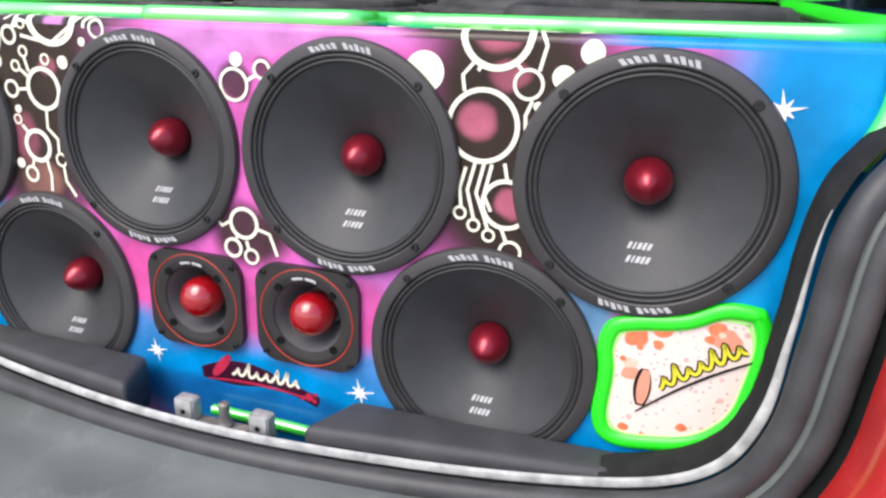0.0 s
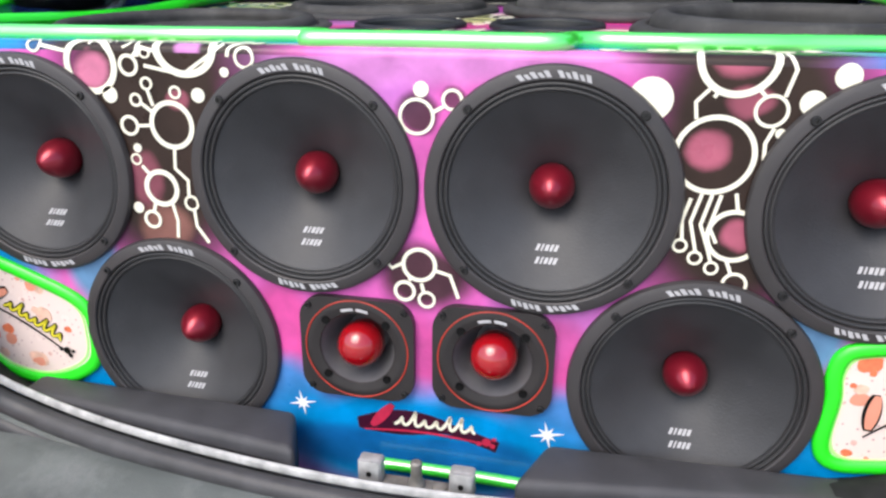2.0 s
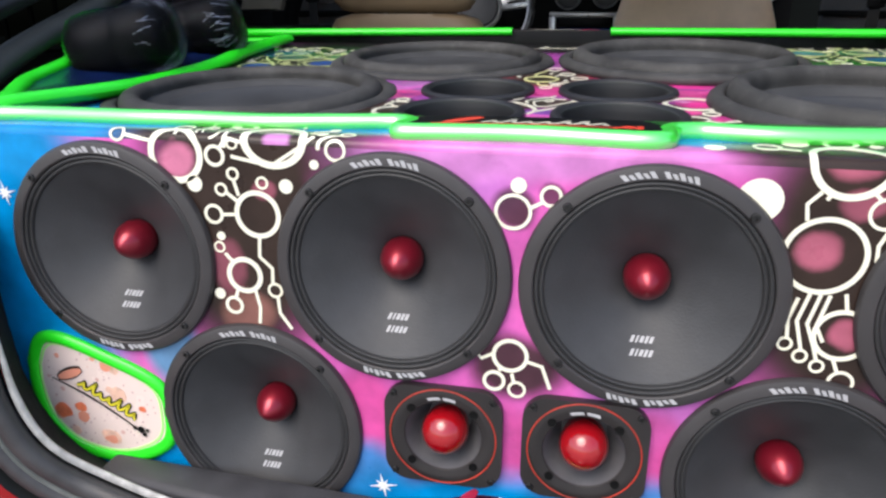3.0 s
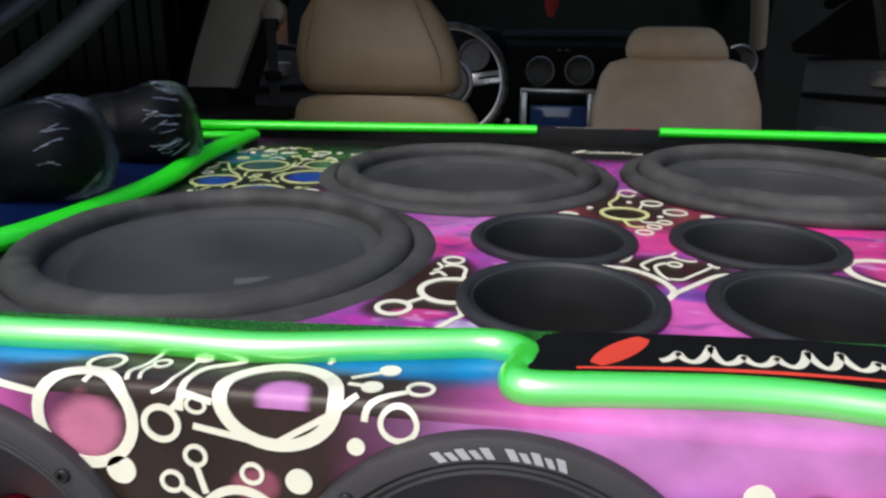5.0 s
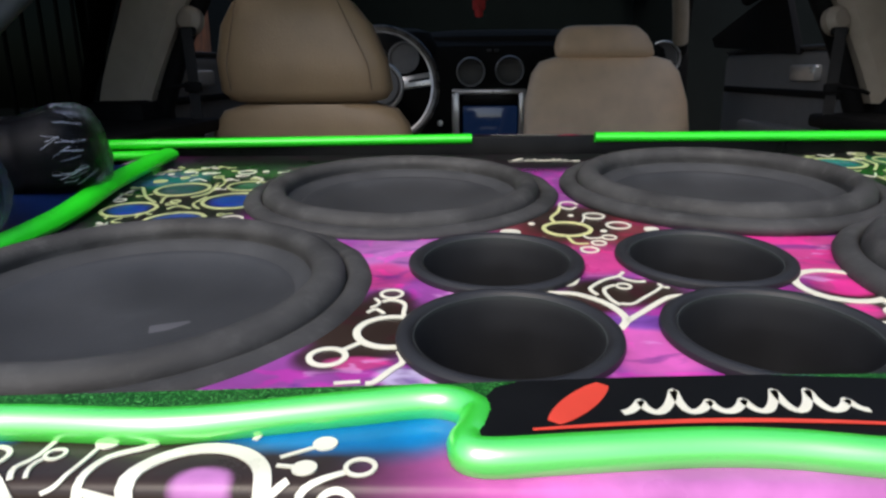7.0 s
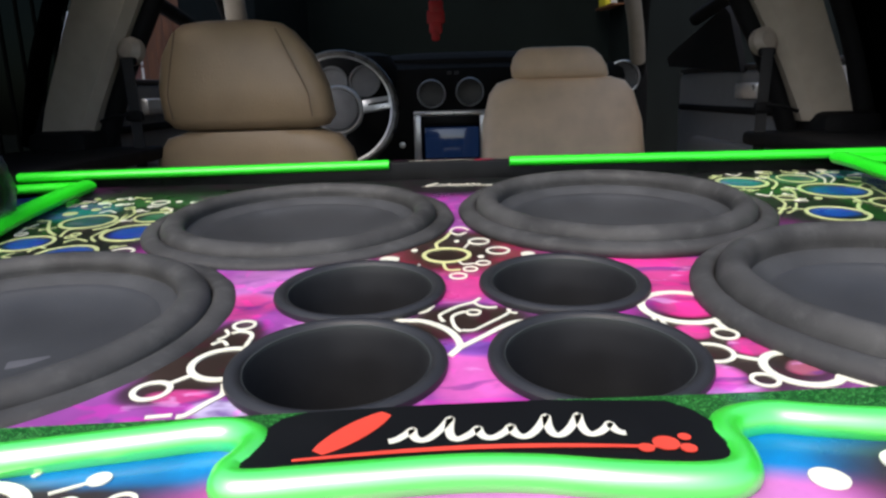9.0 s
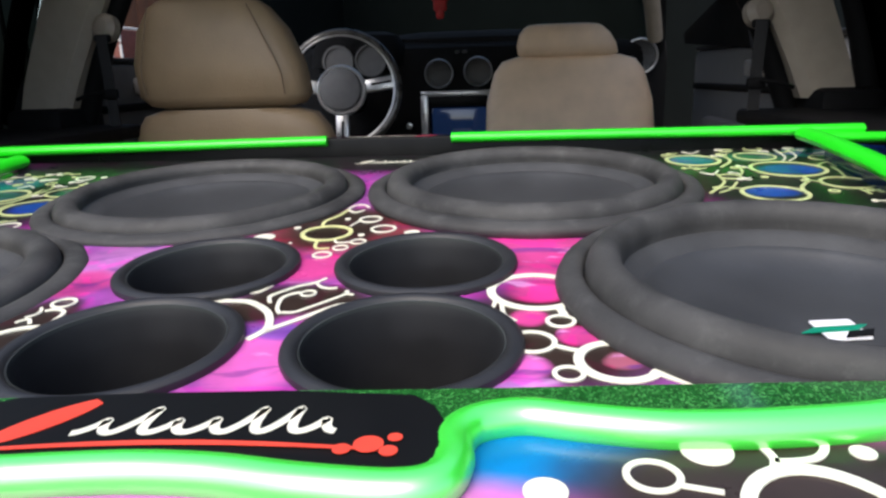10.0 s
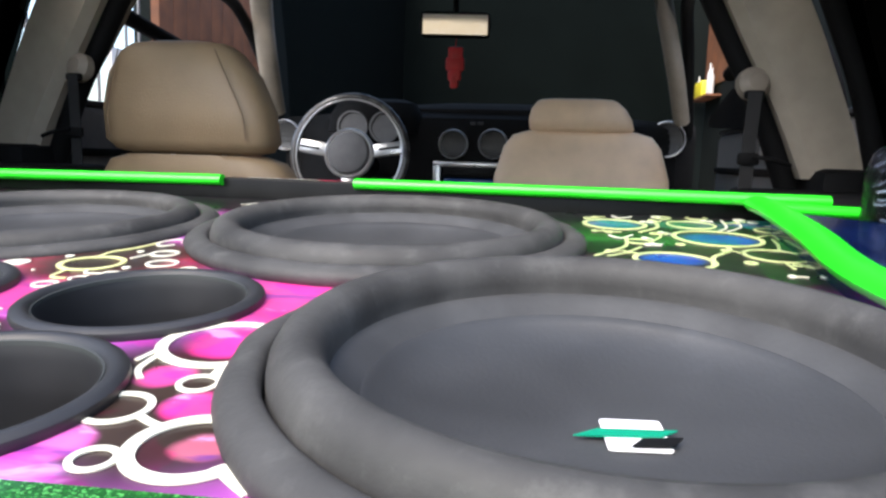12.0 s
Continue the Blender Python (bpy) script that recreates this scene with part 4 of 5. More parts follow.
    part("branch", tube([(tip[0] + s * 0.004, tip[1] + 0.004, 1.147 + lift), (tip[0] + s * 0.04, 0.735, 1.144 + lift), (tip[0] + s * 0.11, 0.738, 1.142 + lift), (tip[0] + s * 0.16, 0.735, 1.140 + lift)], 0.010, 0.007), m_rail_green, rail)
    outer = [(s * 0.556, 0.03, 1.095), (s * 0.572, 0.10, 1.098), (s * 0.60, 0.15, 1.104), (s * 0.625, 0.20, 1.110), (s * 0.64, 0.28, 1.122), (s * 0.675, 0.36, 1.132), (s * 0.70, 0.46, 1.14)]
    rail = thing("green_rail", "bright green glossy wavy rail along the boot side", "trim", group="green rails")
    part("rail", tube(outer, 0.011, 0.008), m_rail_green, rail)
    bm = bmesh.new()
    a, b = glide(inner[1:], 6), glide(outer[::-1] , 7)
    m_in, m_out = a[:37], b[:37]
    rows = [(bm.verts.new(p), bm.verts.new(q), bm.verts.new(q + Vector((0, 0, -0.08))), bm.verts.new(p + Vector((0, 0, -0.05)))) for p, q in zip(m_in, m_out)]
    for r0, r1 in zip(rows, rows[1:]):
        for i in range(4):
            bm.faces.new((r0[i], r0[(i + 1) % 4], r1[(i + 1) % 4], r1[i]))
    bm.faces.new(rows[0]); bm.faces.new(rows[-1])
    bmesh.ops.recalc_face_normals(bm, faces=bm.faces)
    part("side_panel", bm, m_foilblue, enclosure, "glossy dark blue side panel")

# ---- loudspeakers ----
def arc_bar(r0, r1, a0, a1, h, n=8):
    bm = bmesh.new()
    pts = [((r0 * math.cos(a), r0 * math.sin(a)), (r1 * math.cos(a + 0.03), r1 * math.sin(a + 0.03))) for a in np.linspace(a0, a1, n)]
    rows = [(bm.verts.new((*p, h)), bm.verts.new((*q, h)), bm.verts.new((*q, h + 0.0005)), bm.verts.new((*p, h + 0.0005))) for p, q in pts]
    for a, b in zip(rows, rows[1:]):
        for i in range(4):
            bm.faces.new((a[i], a[(i + 1) % 4], b[(i + 1) % 4], b[i]))
    bm.faces.new(rows[0]); bm.faces.new(rows[-1])
    bmesh.ops.recalc_face_normals(bm, faces=bm.faces)
    return bm


def make_screw(r, x, y, h, parent):
    bm = lathe([(r, 0), (r, 0.0015), (r * 0.8, 0.0025), (r * 0.45, 0.0025), (r * 0.4, 0.001), (0, 0.001)], 12)
    bmesh.ops.translate(bm, vec=(x, y, h), verts=bm.verts[:])
    return part("screw", bm, m_screw, parent)


def make_speaker():
    t = thing("midrange_speaker", "black round loudspeaker with red bullet cap on painted panel", "speaker", group="midrange speakers")
    part("basket_rim", lathe([(0.108, -0.004), (0.1092, 0.003), (0.1075, 0.0065), (0.104, 0.0080), (0.0975, 0.0085), (0.0962, 0.0075), (0.0955, 0.004), (0.0950, -0.002), (0.104, -0.004)], 96, True), m_rim, t, "matt black pressed rim")
    part("gasket", lathe([(0.0958, 0.0035), (0.0950, 0.0062), (0.0935, 0.0068), (0.0922, 0.0062), (0.0914, 0.0040), (0.0905, 0.0048), (0.0892, 0.0052), (0.0880, 0.0046), (0.0872, 0.0022), (0.0862, 0.0022)], 96), m_gasket, t, "ribbed rubber surround")
    part("cone", lathe([(0.0868, 0.0024), (0.078, -0.0030), (0.070, -0.0082), (0.058, -0.0158), (0.045, -0.0240), (0.033, -0.0320), (0.024, -0.0385), (0.0205, -0.0415), (0.0200, -0.045), (0, -0.045)], 96), m_cone, t, "dark grey paper cone")
    part("bullet_cap", lathe([(0.0188, -0.045), (0.0203, -0.039), (0.0206, -0.033), (0.0194, -0.0268), (0.0164, -0.0205), (0.0120, -0.0146), (0.0068, -0.0098), (0.0026, -0.0074), (0, -0.0068)], 48), m_red, t, "metallic red bullet-shaped cap")
    for a in (45, 135, 225, 315):
        make_screw(0.0040, 0.1005 * math.cos(radians(a)), 0.1005 * math.sin(radians(a)), 0.0075, t)
    for c, s in ((90, 1), (270, 1)):
        for a0, a1 in ((c + 1.5, c + 17), (c - 17, c - 1.5)):
            part("white_bar", merge(*[arc_bar(0.0986, 0.1040 - 0.0012 * (k % 2), radians(a0 + (a1 - a0) * k / 5 + 0.45), radians(a0 + (a1 - a0) * (k + 1) / 5 - 0.45 - 0.35 * (k % 2)), 0.0081, 3) for k in range(5)]), m_print, t)
    for r, w in ((0.0530, 0.0205), (0.0632, 0.0200)):
        h = -0.0158 + (r - 0.058) * 0.633
        lean = Matrix(((1, 0.35, 0, 0), (0, 1, 0, 0), (0, 0, 1, 0), (0, 0, 0, 1)))
        b = part("white_bar", merge(*[box(w / 5 * (0.66, 0.40, 0.74, 0.62, 0.72)[k], (0.0062, 0.0064, 0.0058, 0.0064, 0.0060)[k], 0.0005, ((k - 2) * w / 5, 0, 0), 0, lean) for k in range(5)]), m_print, t)
        b.matrix_basis = Matrix.Translation((0, -r, h + 0.0012)) @ Matrix.Rotation(-math.atan(0.633), 4, "X")
    return t


def stand(x, z):
    return Matrix.Translation((x, PANEL_Y, z)) @ FACE


spk = make_speaker()
spk.matrix_basis = stand(*SPEAKERS[0])
for x, z in SPEAKERS[1:]:
    copy_thing(spk, stand(x, z))


def rounded(w, h, r, n=8):
    pts = []
    for cx, cy, a0 in ((w / 2 - r, h / 2 - r, 0), (-w / 2 + r, h / 2 - r, 90), (-w / 2 + r, -h / 2 + r, 180), (w / 2 - r, -h / 2 + r, 270)):
        pts += [(cx + r * math.cos(radians(a0 + 90 * i / n)), cy + r * math.sin(radians(a0 + 90 * i / n))) for i in range(n + 1)]
    return pts


def make_tweeter():
    t = thing("tweeter", "black square-flanged horn tweeter with glossy red bullet", "speaker", group="tweeters")
    bm = holed_sheet(rounded(0.114, 0.106, 0.024), [(0, 0, 0.0455)], 0.012)
    bmesh.ops.translate(bm, vec=(0, 0, 0.008), verts=bm.verts[:])
    flange = part("flange", bm, m_twflange, t)
    part("red_ring", lathe([(0.0520, 0.0078), (0.0520, 0.0088), (0.0514, 0.0091), (0.0508, 0.0088), (0.0508, 0.0078)], 72, True), m_ringred, flange, "thin orange-red ring")
    part("face_ring", lathe([(0.0510, 0.0080), (0.0472, 0.0090), (0.0438, 0.0085), (0.0380, 0.0070), (0.0372, 0.0055)], 72), m_twflange, t, "dark flat ring")
    part("horn", lathe([(0.0372, 0.0055), (0.0365, 0.004), (0.0335, -0.006), (0.0290, -0.018), (0.0240, -0.028), (0.0215, -0.034), (0, -0.034)], 72), m_hornplastic, t, "dark grey flared horn")
    part("bullet", lathe([(0.0170, -0.034), (0.0200, -0.022), (0.0226, -0.010), (0.0228, -0.003), (0.0204, 0.0060), (0.0154, 0.0125), (0.0086, 0.0165), (0.0036, 0.0178), (0, 0.0180)], 48), m_redgloss, t, "glossy red rounded bullet")
    for sx, sy in ((1, 1), (1, -1), (-1, 1), (-1, -1)):
        make_screw(0.0035, sx * 0.0475, sy * 0.0435, 0.0078, t)
        bm = lathe([(0.0044, 0), (0.0040, 0.0012), (0.0, 0.0006)], 14)
        bmesh.ops.translate(bm, vec=(sx * 0.0300, sy * 0.0290, 0.0086), verts=bm.verts[:])
        part("bolt", bm, m_blackpaint, t)
    part("white_bar", arc_bar(0.0410, 0.0436, radians(92), radians(108), 0.0086), m_print, t)
    part("white_bar", arc_bar(0.0410, 0.0436, radians(72), radians(88), 0.0086), m_print, t)
    return t


tw = make_tweeter()
tw.matrix_basis = stand(*TWEETERS[0])
copy_thing(tw, stand(*TWEETERS[1]))


def make_sub():
    t = thing("subwoofer", "large black subwoofer with thick foam surround set in the deck", "speaker", group="subwoofers")
    gasket = lathe([(0.1660, -0.002), (0.1705, 0.005), (0.1712, 0.0095), (0.1695, 0.0135), (0.1655, 0.0165), (0.1595, 0.0180), (0.1555, 0.0176), (0.1530, 0.0155), (0.1522, 0.004), (0.156, -0.002)], 120, True)
    for v in gasket.verts:
        k = noise.noise(v.co * 28) * 0.0011 + noise.noise(v.co * 90) * 0.0004
        v.co += Vector((v.co.x, v.co.y, 0)).normalized() * k + Vector((0, 0, k if v.co.z > 0.012 else 0))
    part("foam_gasket", gasket, m_foam, t, "thick worn black foam gasket", 70)
    part("surround", lathe([(0.1600, -0.0010), (0.1525, 0.0020), (0.1516, 0.0050), (0.1512, 0.0160), (0.1500, 0.0215), (0.1468, 0.0272), (0.1420, 0.0304), (0.1370, 0.0310), (0.1320, 0.0292), (0.1285, 0.0255), (0.1264, 0.0205), (0.1262, 0.0150), (0.1268, 0.0110), (0.1262, 0.0070)], 120), m_foam, t, "wide half-roll rubber surround")
    part("cone", lathe([(0.1266, 0.0090), (0.1235, 0.0082), (0.1195, 0.0050), (0.1160, 0.0018), (0.1118, -0.0018)], 120), m_paper, t, "grey paper cone edge")
    part("dust_cap", lathe([(0.1126, -0.0010), (0.1112, -0.0012), (0.1080, -0.0042), (0.1010, -0.0088), (0.0900, -0.0134), (0.0740, -0.0172), (0.0560, -0.0194), (0.0350, -0.0206), (0, -0.0210)], 120), m_dish, t, "smooth charcoal dished cap")
    return t


SUB_SINK = (-0.009, -0.006, -0.005, -0.002)
SUB_SIZE = ((1.022, 0.72), (1.0, 1.0), (1.002, 0.70), (1.018, 0.82))
sub = make_sub()
for i, ((x, y), sink, size) in enumerate(zip(SUBS, SUB_SINK, SUB_SIZE)):
    at = on_deck(x, y, sink) @ pose(0, 0, 0, 0, 0, 67 * i) @ Matrix.Diagonal((size[0], size[0], size[1], 1))
    if i:
        copy_thing(sub, at).matrix_basis = at
    else:
        sub.matrix_basis = at


def make_port():
    t = thing("bass_port", "black flared bass port sunk in the painted deck", "port", group="bass ports")
    flare = part("flare", lathe([(0.0685, -0.001), (0.0692, 0.0016), (0.0686, 0.0042), (0.0662, 0.0060), (0.0632, 0.0064), (0.0604, 0.0054), (0.0586, 0.0030), (0.0578, 0.0008), (0.0572, -0.006), (0.0565, -0.022)], 80), m_port, t, "rounded collar")
    part("inner_lip", lathe([(0.0590, 0.0022), (0.0586, 0.0038), (0.0578, 0.0034), (0.0575, 0.0010)], 80), m_pillar, flare, "thin grey lip")
    part("duct", lathe([(0.0566, -0.020), (0.0558, -0.10), (0.0545, -0.16), (0, -0.16)], 64), m_rubber, t, "dark tube")
    return t


prt = make_port()
prt.matrix_basis = on_deck(*PORTS[0])
for x, y in PORTS[1:]:
    copy_thing(prt, on_deck(x, y))

# paper tags lying in the two front woofers
for (x, y), white in ((SUBS[0], False), (SUBS[1], True)):
    tag = thing("paper_tag", "small white and green paper tag on the cone" if white else "small grey paper tag on the cone", "tag", on_deck(x + (0.012 if white else 0.030), y + (-0.007 if white else -0.014), -0.0255 if white else -0.0245) @ pose(0, 0, 0, 2, 0, 6 if white else 20))
    part("card", flat(rounded(0.028, 0.028 if white else 0.013, 0.002), 0.0008), m_white if white else m_hornplastic, tag)
    if white:
        band = part("green_band", flat([(-0.028, -0.004), (0.010, -0.003), (0.020, 0.004), (-0.016, 0.003)], 0.0008), mat("green_print", (0.0, 0.25, 0.14), 0.4), tag)
        band.location.z = 0.0009
        # black slab standing in for the shadow beside the tag
        band = part("shadow_band", flat([(-0.004, -0.013), (0.014, -0.012), (0.020, -0.004), (0.002, -0.006)], 0.0008), m_blackpaint, tag)
        band.location.z = 0.0018

# plaques with the splattered ground
def plaque(pts, cx, cz, tilt, size, mark_y, label):
    t = thing("plaque", label, "sign", Matrix.Translation((cx, PANEL_Y + 0.0072, cz)) @ FACE, group="plaques")
    loop = glide([(0.89 * x, 0.90 * y, 0) for x, y in pts + pts[:1]], 6)[:-1]
    face = part("board", flat([(p.x, p.y) for p in loop], 0.010), m_splat, t, "cream board with orange splashes")
    rng = random.Random(int(cx * 1000))
    inner = [p * 0.86 for p in loop]
    for i in range(26):
        p = Vector((rng.uniform(-0.06, 0.06), rng.uniform(-0.055, 0.055), 0))
        if i < 14:
            p = inner[rng.randrange(len(inner))] * rng.uniform(0.72, 1.0)
        if abs(p.y - p.x * math.tan(radians(tilt))) < 0.018 or abs(p.x) > 0.058:
            continue
        r = rng.choice((0.0025, 0.004, 0.005, 0.0065, 0.009))
        blob = [(p.x + r * k * math.cos(a) * 1.15, p.y + r * k * math.sin(a)) for a in np.linspace(0, 2 * math.pi, 19)[:-1] for k in (1 + 0.35 * noise.noise(Vector((math.cos(a) + i, math.sin(a), cx))),)]
        ob = part("splash", flat(blob, 0.0004), rng.choice((m_splash, m_splash, m_salmon, m_peach)), face)
        ob.location.z = 0.0099 + 0.00002 * i
    ring = [Vector((p.x, p.y, 0.009)) for p in loop]
    part("border", sweep(ring + ring[:2], tube_section(0.0072, 0.0055), cap=False), m_rail_green, t, "bright green border")
    ring = [Vector((p.x * 0.885, p.y * 0.885, 0.0098)) for p in loop]
    part("inner_line", sweep(ring + ring[:2], tube_section(0.0016, 0.0012, 6), cap=False), m_palegreen, t, "thin pale green line")
    script_mark(t, pose(0.009, mark_y, 0.0108, 0, 0, tilt), size, m_salmon, m_yellow, m_blackpaint, outline=m_blackpaint)
    return t


plaque([(0.062, 0.080), (0.071, 0.055), (0.067, 0.012), (0.056, -0.028), (0.024, -0.058), (-0.028, -0.070), (-0.056, -0.068), (-0.067, -0.048), (-0.065, 0.0), (-0.068, 0.027), (-0.062, 0.048), (-0.042, 0.056), (0.002, 0.064), (0.034, 0.080)], 0.422, 0.805, 36, 0.118, 0.016, "splattered cream plaque with green border beside lower speaker")
plaque([(-0.077, 0.044), (-0.062, 0.072), (-0.035, 0.077), (0.017, 0.061), (0.088, 0.030), (0.100, -0.012), (0.088, -0.052), (0.032, -0.078), (-0.03, -0.071), (-0.068, -0.037), (-0.079, 0.006)], -0.445, 0.795, -29, 0.112, 0.008, "curved splattered cream plaque with green border")

# wrapped horn drivers on the side panels
def pod(x, y, z, r, side, label, turn=24, tilt=0):
    """A black driver can lying with its rounded end towards the middle of the boot, in loose clear wrap."""
    t = thing("horn_driver", label, "speaker", pose(x, y, z, 0, 0, -turn * side) @ Matrix.Rotation(radians((tilt - 90) * side), 4, "Y"), group="wrapped horn drivers")
    part("can", lathe([(0, 0.004), (0.45 * r, 0.003), (0.78 * r, -0.002), (0.93 * r, -0.010), (r, -0.024), (r, -0.055), (0.97 * r, -0.059), (0.97 * r, -0.064), (r, -0.068), (r, -0.105), (0.93 * r, -0.118), (0.75 * r, -0.126), (0, -0.128)], 48), m_horn, t, "black rounded can")
    bm = lathe([(0.70 * r, -0.132), (1.02 * r, -0.118), (1.06 * r, -0.100), (1.07 * r, -0.08), (1.06 * r, -0.06), (1.08 * r, -0.04), (1.09 * r, -0.024), (1.08 * r, -0.012), (1.02 * r, 0.0), (0.90 * r, 0.007), (0.7 * r, 0.010), (0.4 * r, 0.012), (0.0, 0.012)], 110)
    for v in bm.verts:
        fold = abs(noise.noise(Vector((v.co.x * 70 + x * 9, v.co.y * 70, v.co.z * 18)))) * 0.0055 + abs(noise.noise(v.co * 150)) * 0.0022
        v.co += Vector((v.co.x, v.co.y, 0.3 * r)).normalized() * fold
    part("plastic_wrap", bm, m_wrap, t, "crinkled clear plastic wrap", 24)
    rng = random.Random(int(1000 * abs(x + y)))
    # thin pale ridges drawn where the creased wrap would glint
    for i in range(44):
        a, h0, long = rng.uniform(0, 2 * math.pi), rng.uniform(-0.020, 0.0), rng.uniform(0.006, 0.024)
        line = []
        for k in range(7):
            h = h0 - long * (k / 6 - 0.3)
            rr = (1.12 * r if h < -0.014 else 1.12 * r - 0.9 * (h + 0.014)) + rng.uniform(-0.0003, 0.0003)
            b = a + rng.uniform(-0.012, 0.012) + 0.15 * math.sin(3 * i) * k / 6
            line.append((rr * math.cos(b), rr * math.sin(b), h))
        part("crease_glint", tube(line, rng.uniform(0.0002, 0.0008), 0.0003, n=3), m_crease_glint, t)
    return t


pod(-0.509, 0.322, 1.163, 0.042, -1, "black horn driver in crinkled clear plastic wrap", 12, 13)
pod(-0.508, 0.500, 1.172, 0.043, -1, "black horn driver in crinkled clear plastic wrap", 12, 13)
pod(0.585, 0.370, 1.143, 0.042, 1, "black horn driver in crinkled clear plastic wrap")
pod(0.620, 0.635, 1.160, 0.046, 1, "black horn driver in crinkled clear plastic wrap")

# ---- boot opening ----
U = [(0.70, 0.10, 1.10), (0.60, 0.02, 1.065), (0.535, -0.025, 1.030), (0.500, -0.045, 0.98), (0.490, -0.05, 0.89), (0.482, -0.05, 0.82), (0.458, -0.045, 0.768), (0.405, -0.035, 0.732), (0.30, -0.052, 0.722), (0.18, -0.068, 0.719), (0.06, -0.078, 0.718)]
U = U + [(-x, y, z) for x, y, z in U[::-1]]
path = glide(U, 8)


def shifted(dist, dy):
    """The opening's curve moved outwards from its middle and in depth."""
    out = []
    for i, p in enumerate(path):
        d = path[min(i + 1, len(path) - 1)] - path[max(i - 1, 0)]
        n = Vector((d.z, 0, -d.x)).normalized()
        if n.dot(p - Vector((0, 0, 1.0))) < 0:
            n = -n
        out.append(p + n * dist + Vector((0, dy, 0)))
    return out


def ribbon(rows):
    bm = bmesh.new()
    vs = [[bm.verts.new(p) for p in row] for row in rows]
    for a, b in zip(vs, vs[1:]):
        for i in range(len(a) - 1):
            bm.faces.new((a[i], a[i + 1], b[i + 1], b[i]))
    bmesh.ops.recalc_face_normals(bm, faces=bm.faces)
    return bm


car = thing("car_body", "red hatchback body round the open boot", "car")
low = [i for i, p in enumerate(path) if abs(p.x) < 0.42 and p.z < 0.8]
gap = [i for i, p in enumerate(path) if abs(p.x) < 0.118]
for cut in (slice(low[0], gap[0]), slice(gap[-1] + 1, low[-1])):
    part("boot_liner", ribbon([shifted(0.002, 0.0)[cut], shifted(0.004, 0.03)[cut], shifted(0.006, 0.045)[cut]]), m_carpet, car, "black felt boot lining")
RIGHT_FELT = ((0.002, -0.002), (-0.003, 0.003), (-0.006, 0.012), (-0.007, 0.024), (-0.004, 0.036), (0.002, 0.046), (0.012, 0.053))
LEFT_FELT = ((0.002, -0.002), (0.003, 0.004), (0.010, 0.014), (0.021, 0.028), (0.033, 0.042), (0.043, 0.053))
for cut, felt in ((slice(0, 60), RIGHT_FELT), (slice(-60, None), LEFT_FELT)):
    bm = ribbon([shifted(d, y)[cut] for d, y in felt])
    for v in bm.verts:
        v.co.x += 0.0015 * noise.noise(v.co * 60)
    part("side_carpet", bm, m_carpet, car, "black felt side lining")
strip = shifted(0.001, -0.002)[24:-24]
bm = sweep(strip, tube_section(0.0046, 0.0034, 8), (0, -1, 0))
for i, v in enumerate(bm.verts):
    k = min(i // 8, len(strip) - 1 - i // 8)
    if k < 16:
        v.co = strip[i // 8] + (v.co - strip[i // 8]) * (0.08 + 0.92 * k / 16)
part("edge_trim", bm, m_edge, car, "pale worn metal edge strip")
part("weatherstrip", sweep(shifted(0.016, -0.012), tube_section(0.012, 0.011, 12), (0, -1, 0)), m_seal, car, "black rubber seal")
part("outer_seal", sweep(shifted(0.036, -0.020), tube_section(0.010, 0.009, 12), (0, -1, 0)), m_seal, car, "black rubber lip")
part("seal_lip", sweep(shifted(0.0265, -0.020), tube_section(0.0035, 0.0035, 8), (0, -1, 0)), m_bumper, car, "grey bead of the seal")
part("aperture_flange", ribbon([shifted(0.01, 0.0), shifted(0.03, -0.008), shifted(0.046, -0.014), shifted(0.050, -0.03), shifted(0.052, -0.045)]), m_dark_body, car, "dark painted flange")
side = [shifted(0.050, -0.034), shifted(0.052, -0.055), shifted(0.058, -0.078), shifted(0.075, -0.10), shifted(0.12, -0.12), shifted(0.22, -0.11), shifted(0.30, -0.04), shifted(0.34, 0.10), shifted(0.36, 0.35)]
n = len(path)
part("quarter_panel", ribbon([r[: n // 2 - 22] for r in side]), m_body, car, "red painted rear quarter")
part("quarter_panel", ribbon([r[n // 2 + 23 :] for r in side]), m_body, car, "red painted rear quarter")

bm = bmesh.new()
prof = [(-0.085, 0.700), (-0.105, 0.702), (-0.118, 0.694), (-0.150, 0.690), (-0.23, 0.678), (-0.29, 0.655), (-0.31, 0.60), (-0.31, 0.42), (-0.27, 0.38)]
rows = []
for x in np.linspace(-0.70, 0.70, 41):
    c = 0.07 * (x / 0.7) ** 2 + 0.25 * max(0, abs(x) - 0.52) ** 1.5
    rows.append([bm.verts.new((x, y + c, z)) for y, z in prof])
for a, b in zip(rows, rows[1:]):
    for i in range(len(prof) - 1):
        bm.faces.new((a[i], a[i + 1], b[i + 1], b[i]))
bmesh.ops.recalc_face_normals(bm, faces=bm.faces)
part("bumper", bm, m_bumper, car, "scuffed grey plastic bumper")

# inner sill with the latch notch
sill = thing("boot_sill", "dark grey plastic boot sill with central latch recess", "sill")
for x0, x1 in ((-0.43, -0.105), (0.105, 0.43)):
    s = 1 if x0 > 0 else -1
    pts = [(x0, -0.068 if s > 0 else -0.030), (x1, -0.030 if s > 0 else -0.068), (x1, 0.004), (x0, 0.004)]
    if s > 0:
        pts[3] = (x0 + 0.022, -0.004); pts[0] = (x0 - 0.004, -0.068)
    else:
        pts[2] = (x1 - 0.022, -0.004); pts[1] = (x1 + 0.004, -0.068)
    bm = flat(pts, 0.06)
    bmesh.ops.bevel(bm, geom=bm.edges[:], offset=0.008, segments=3, affect="EDGES", profile=0.5)
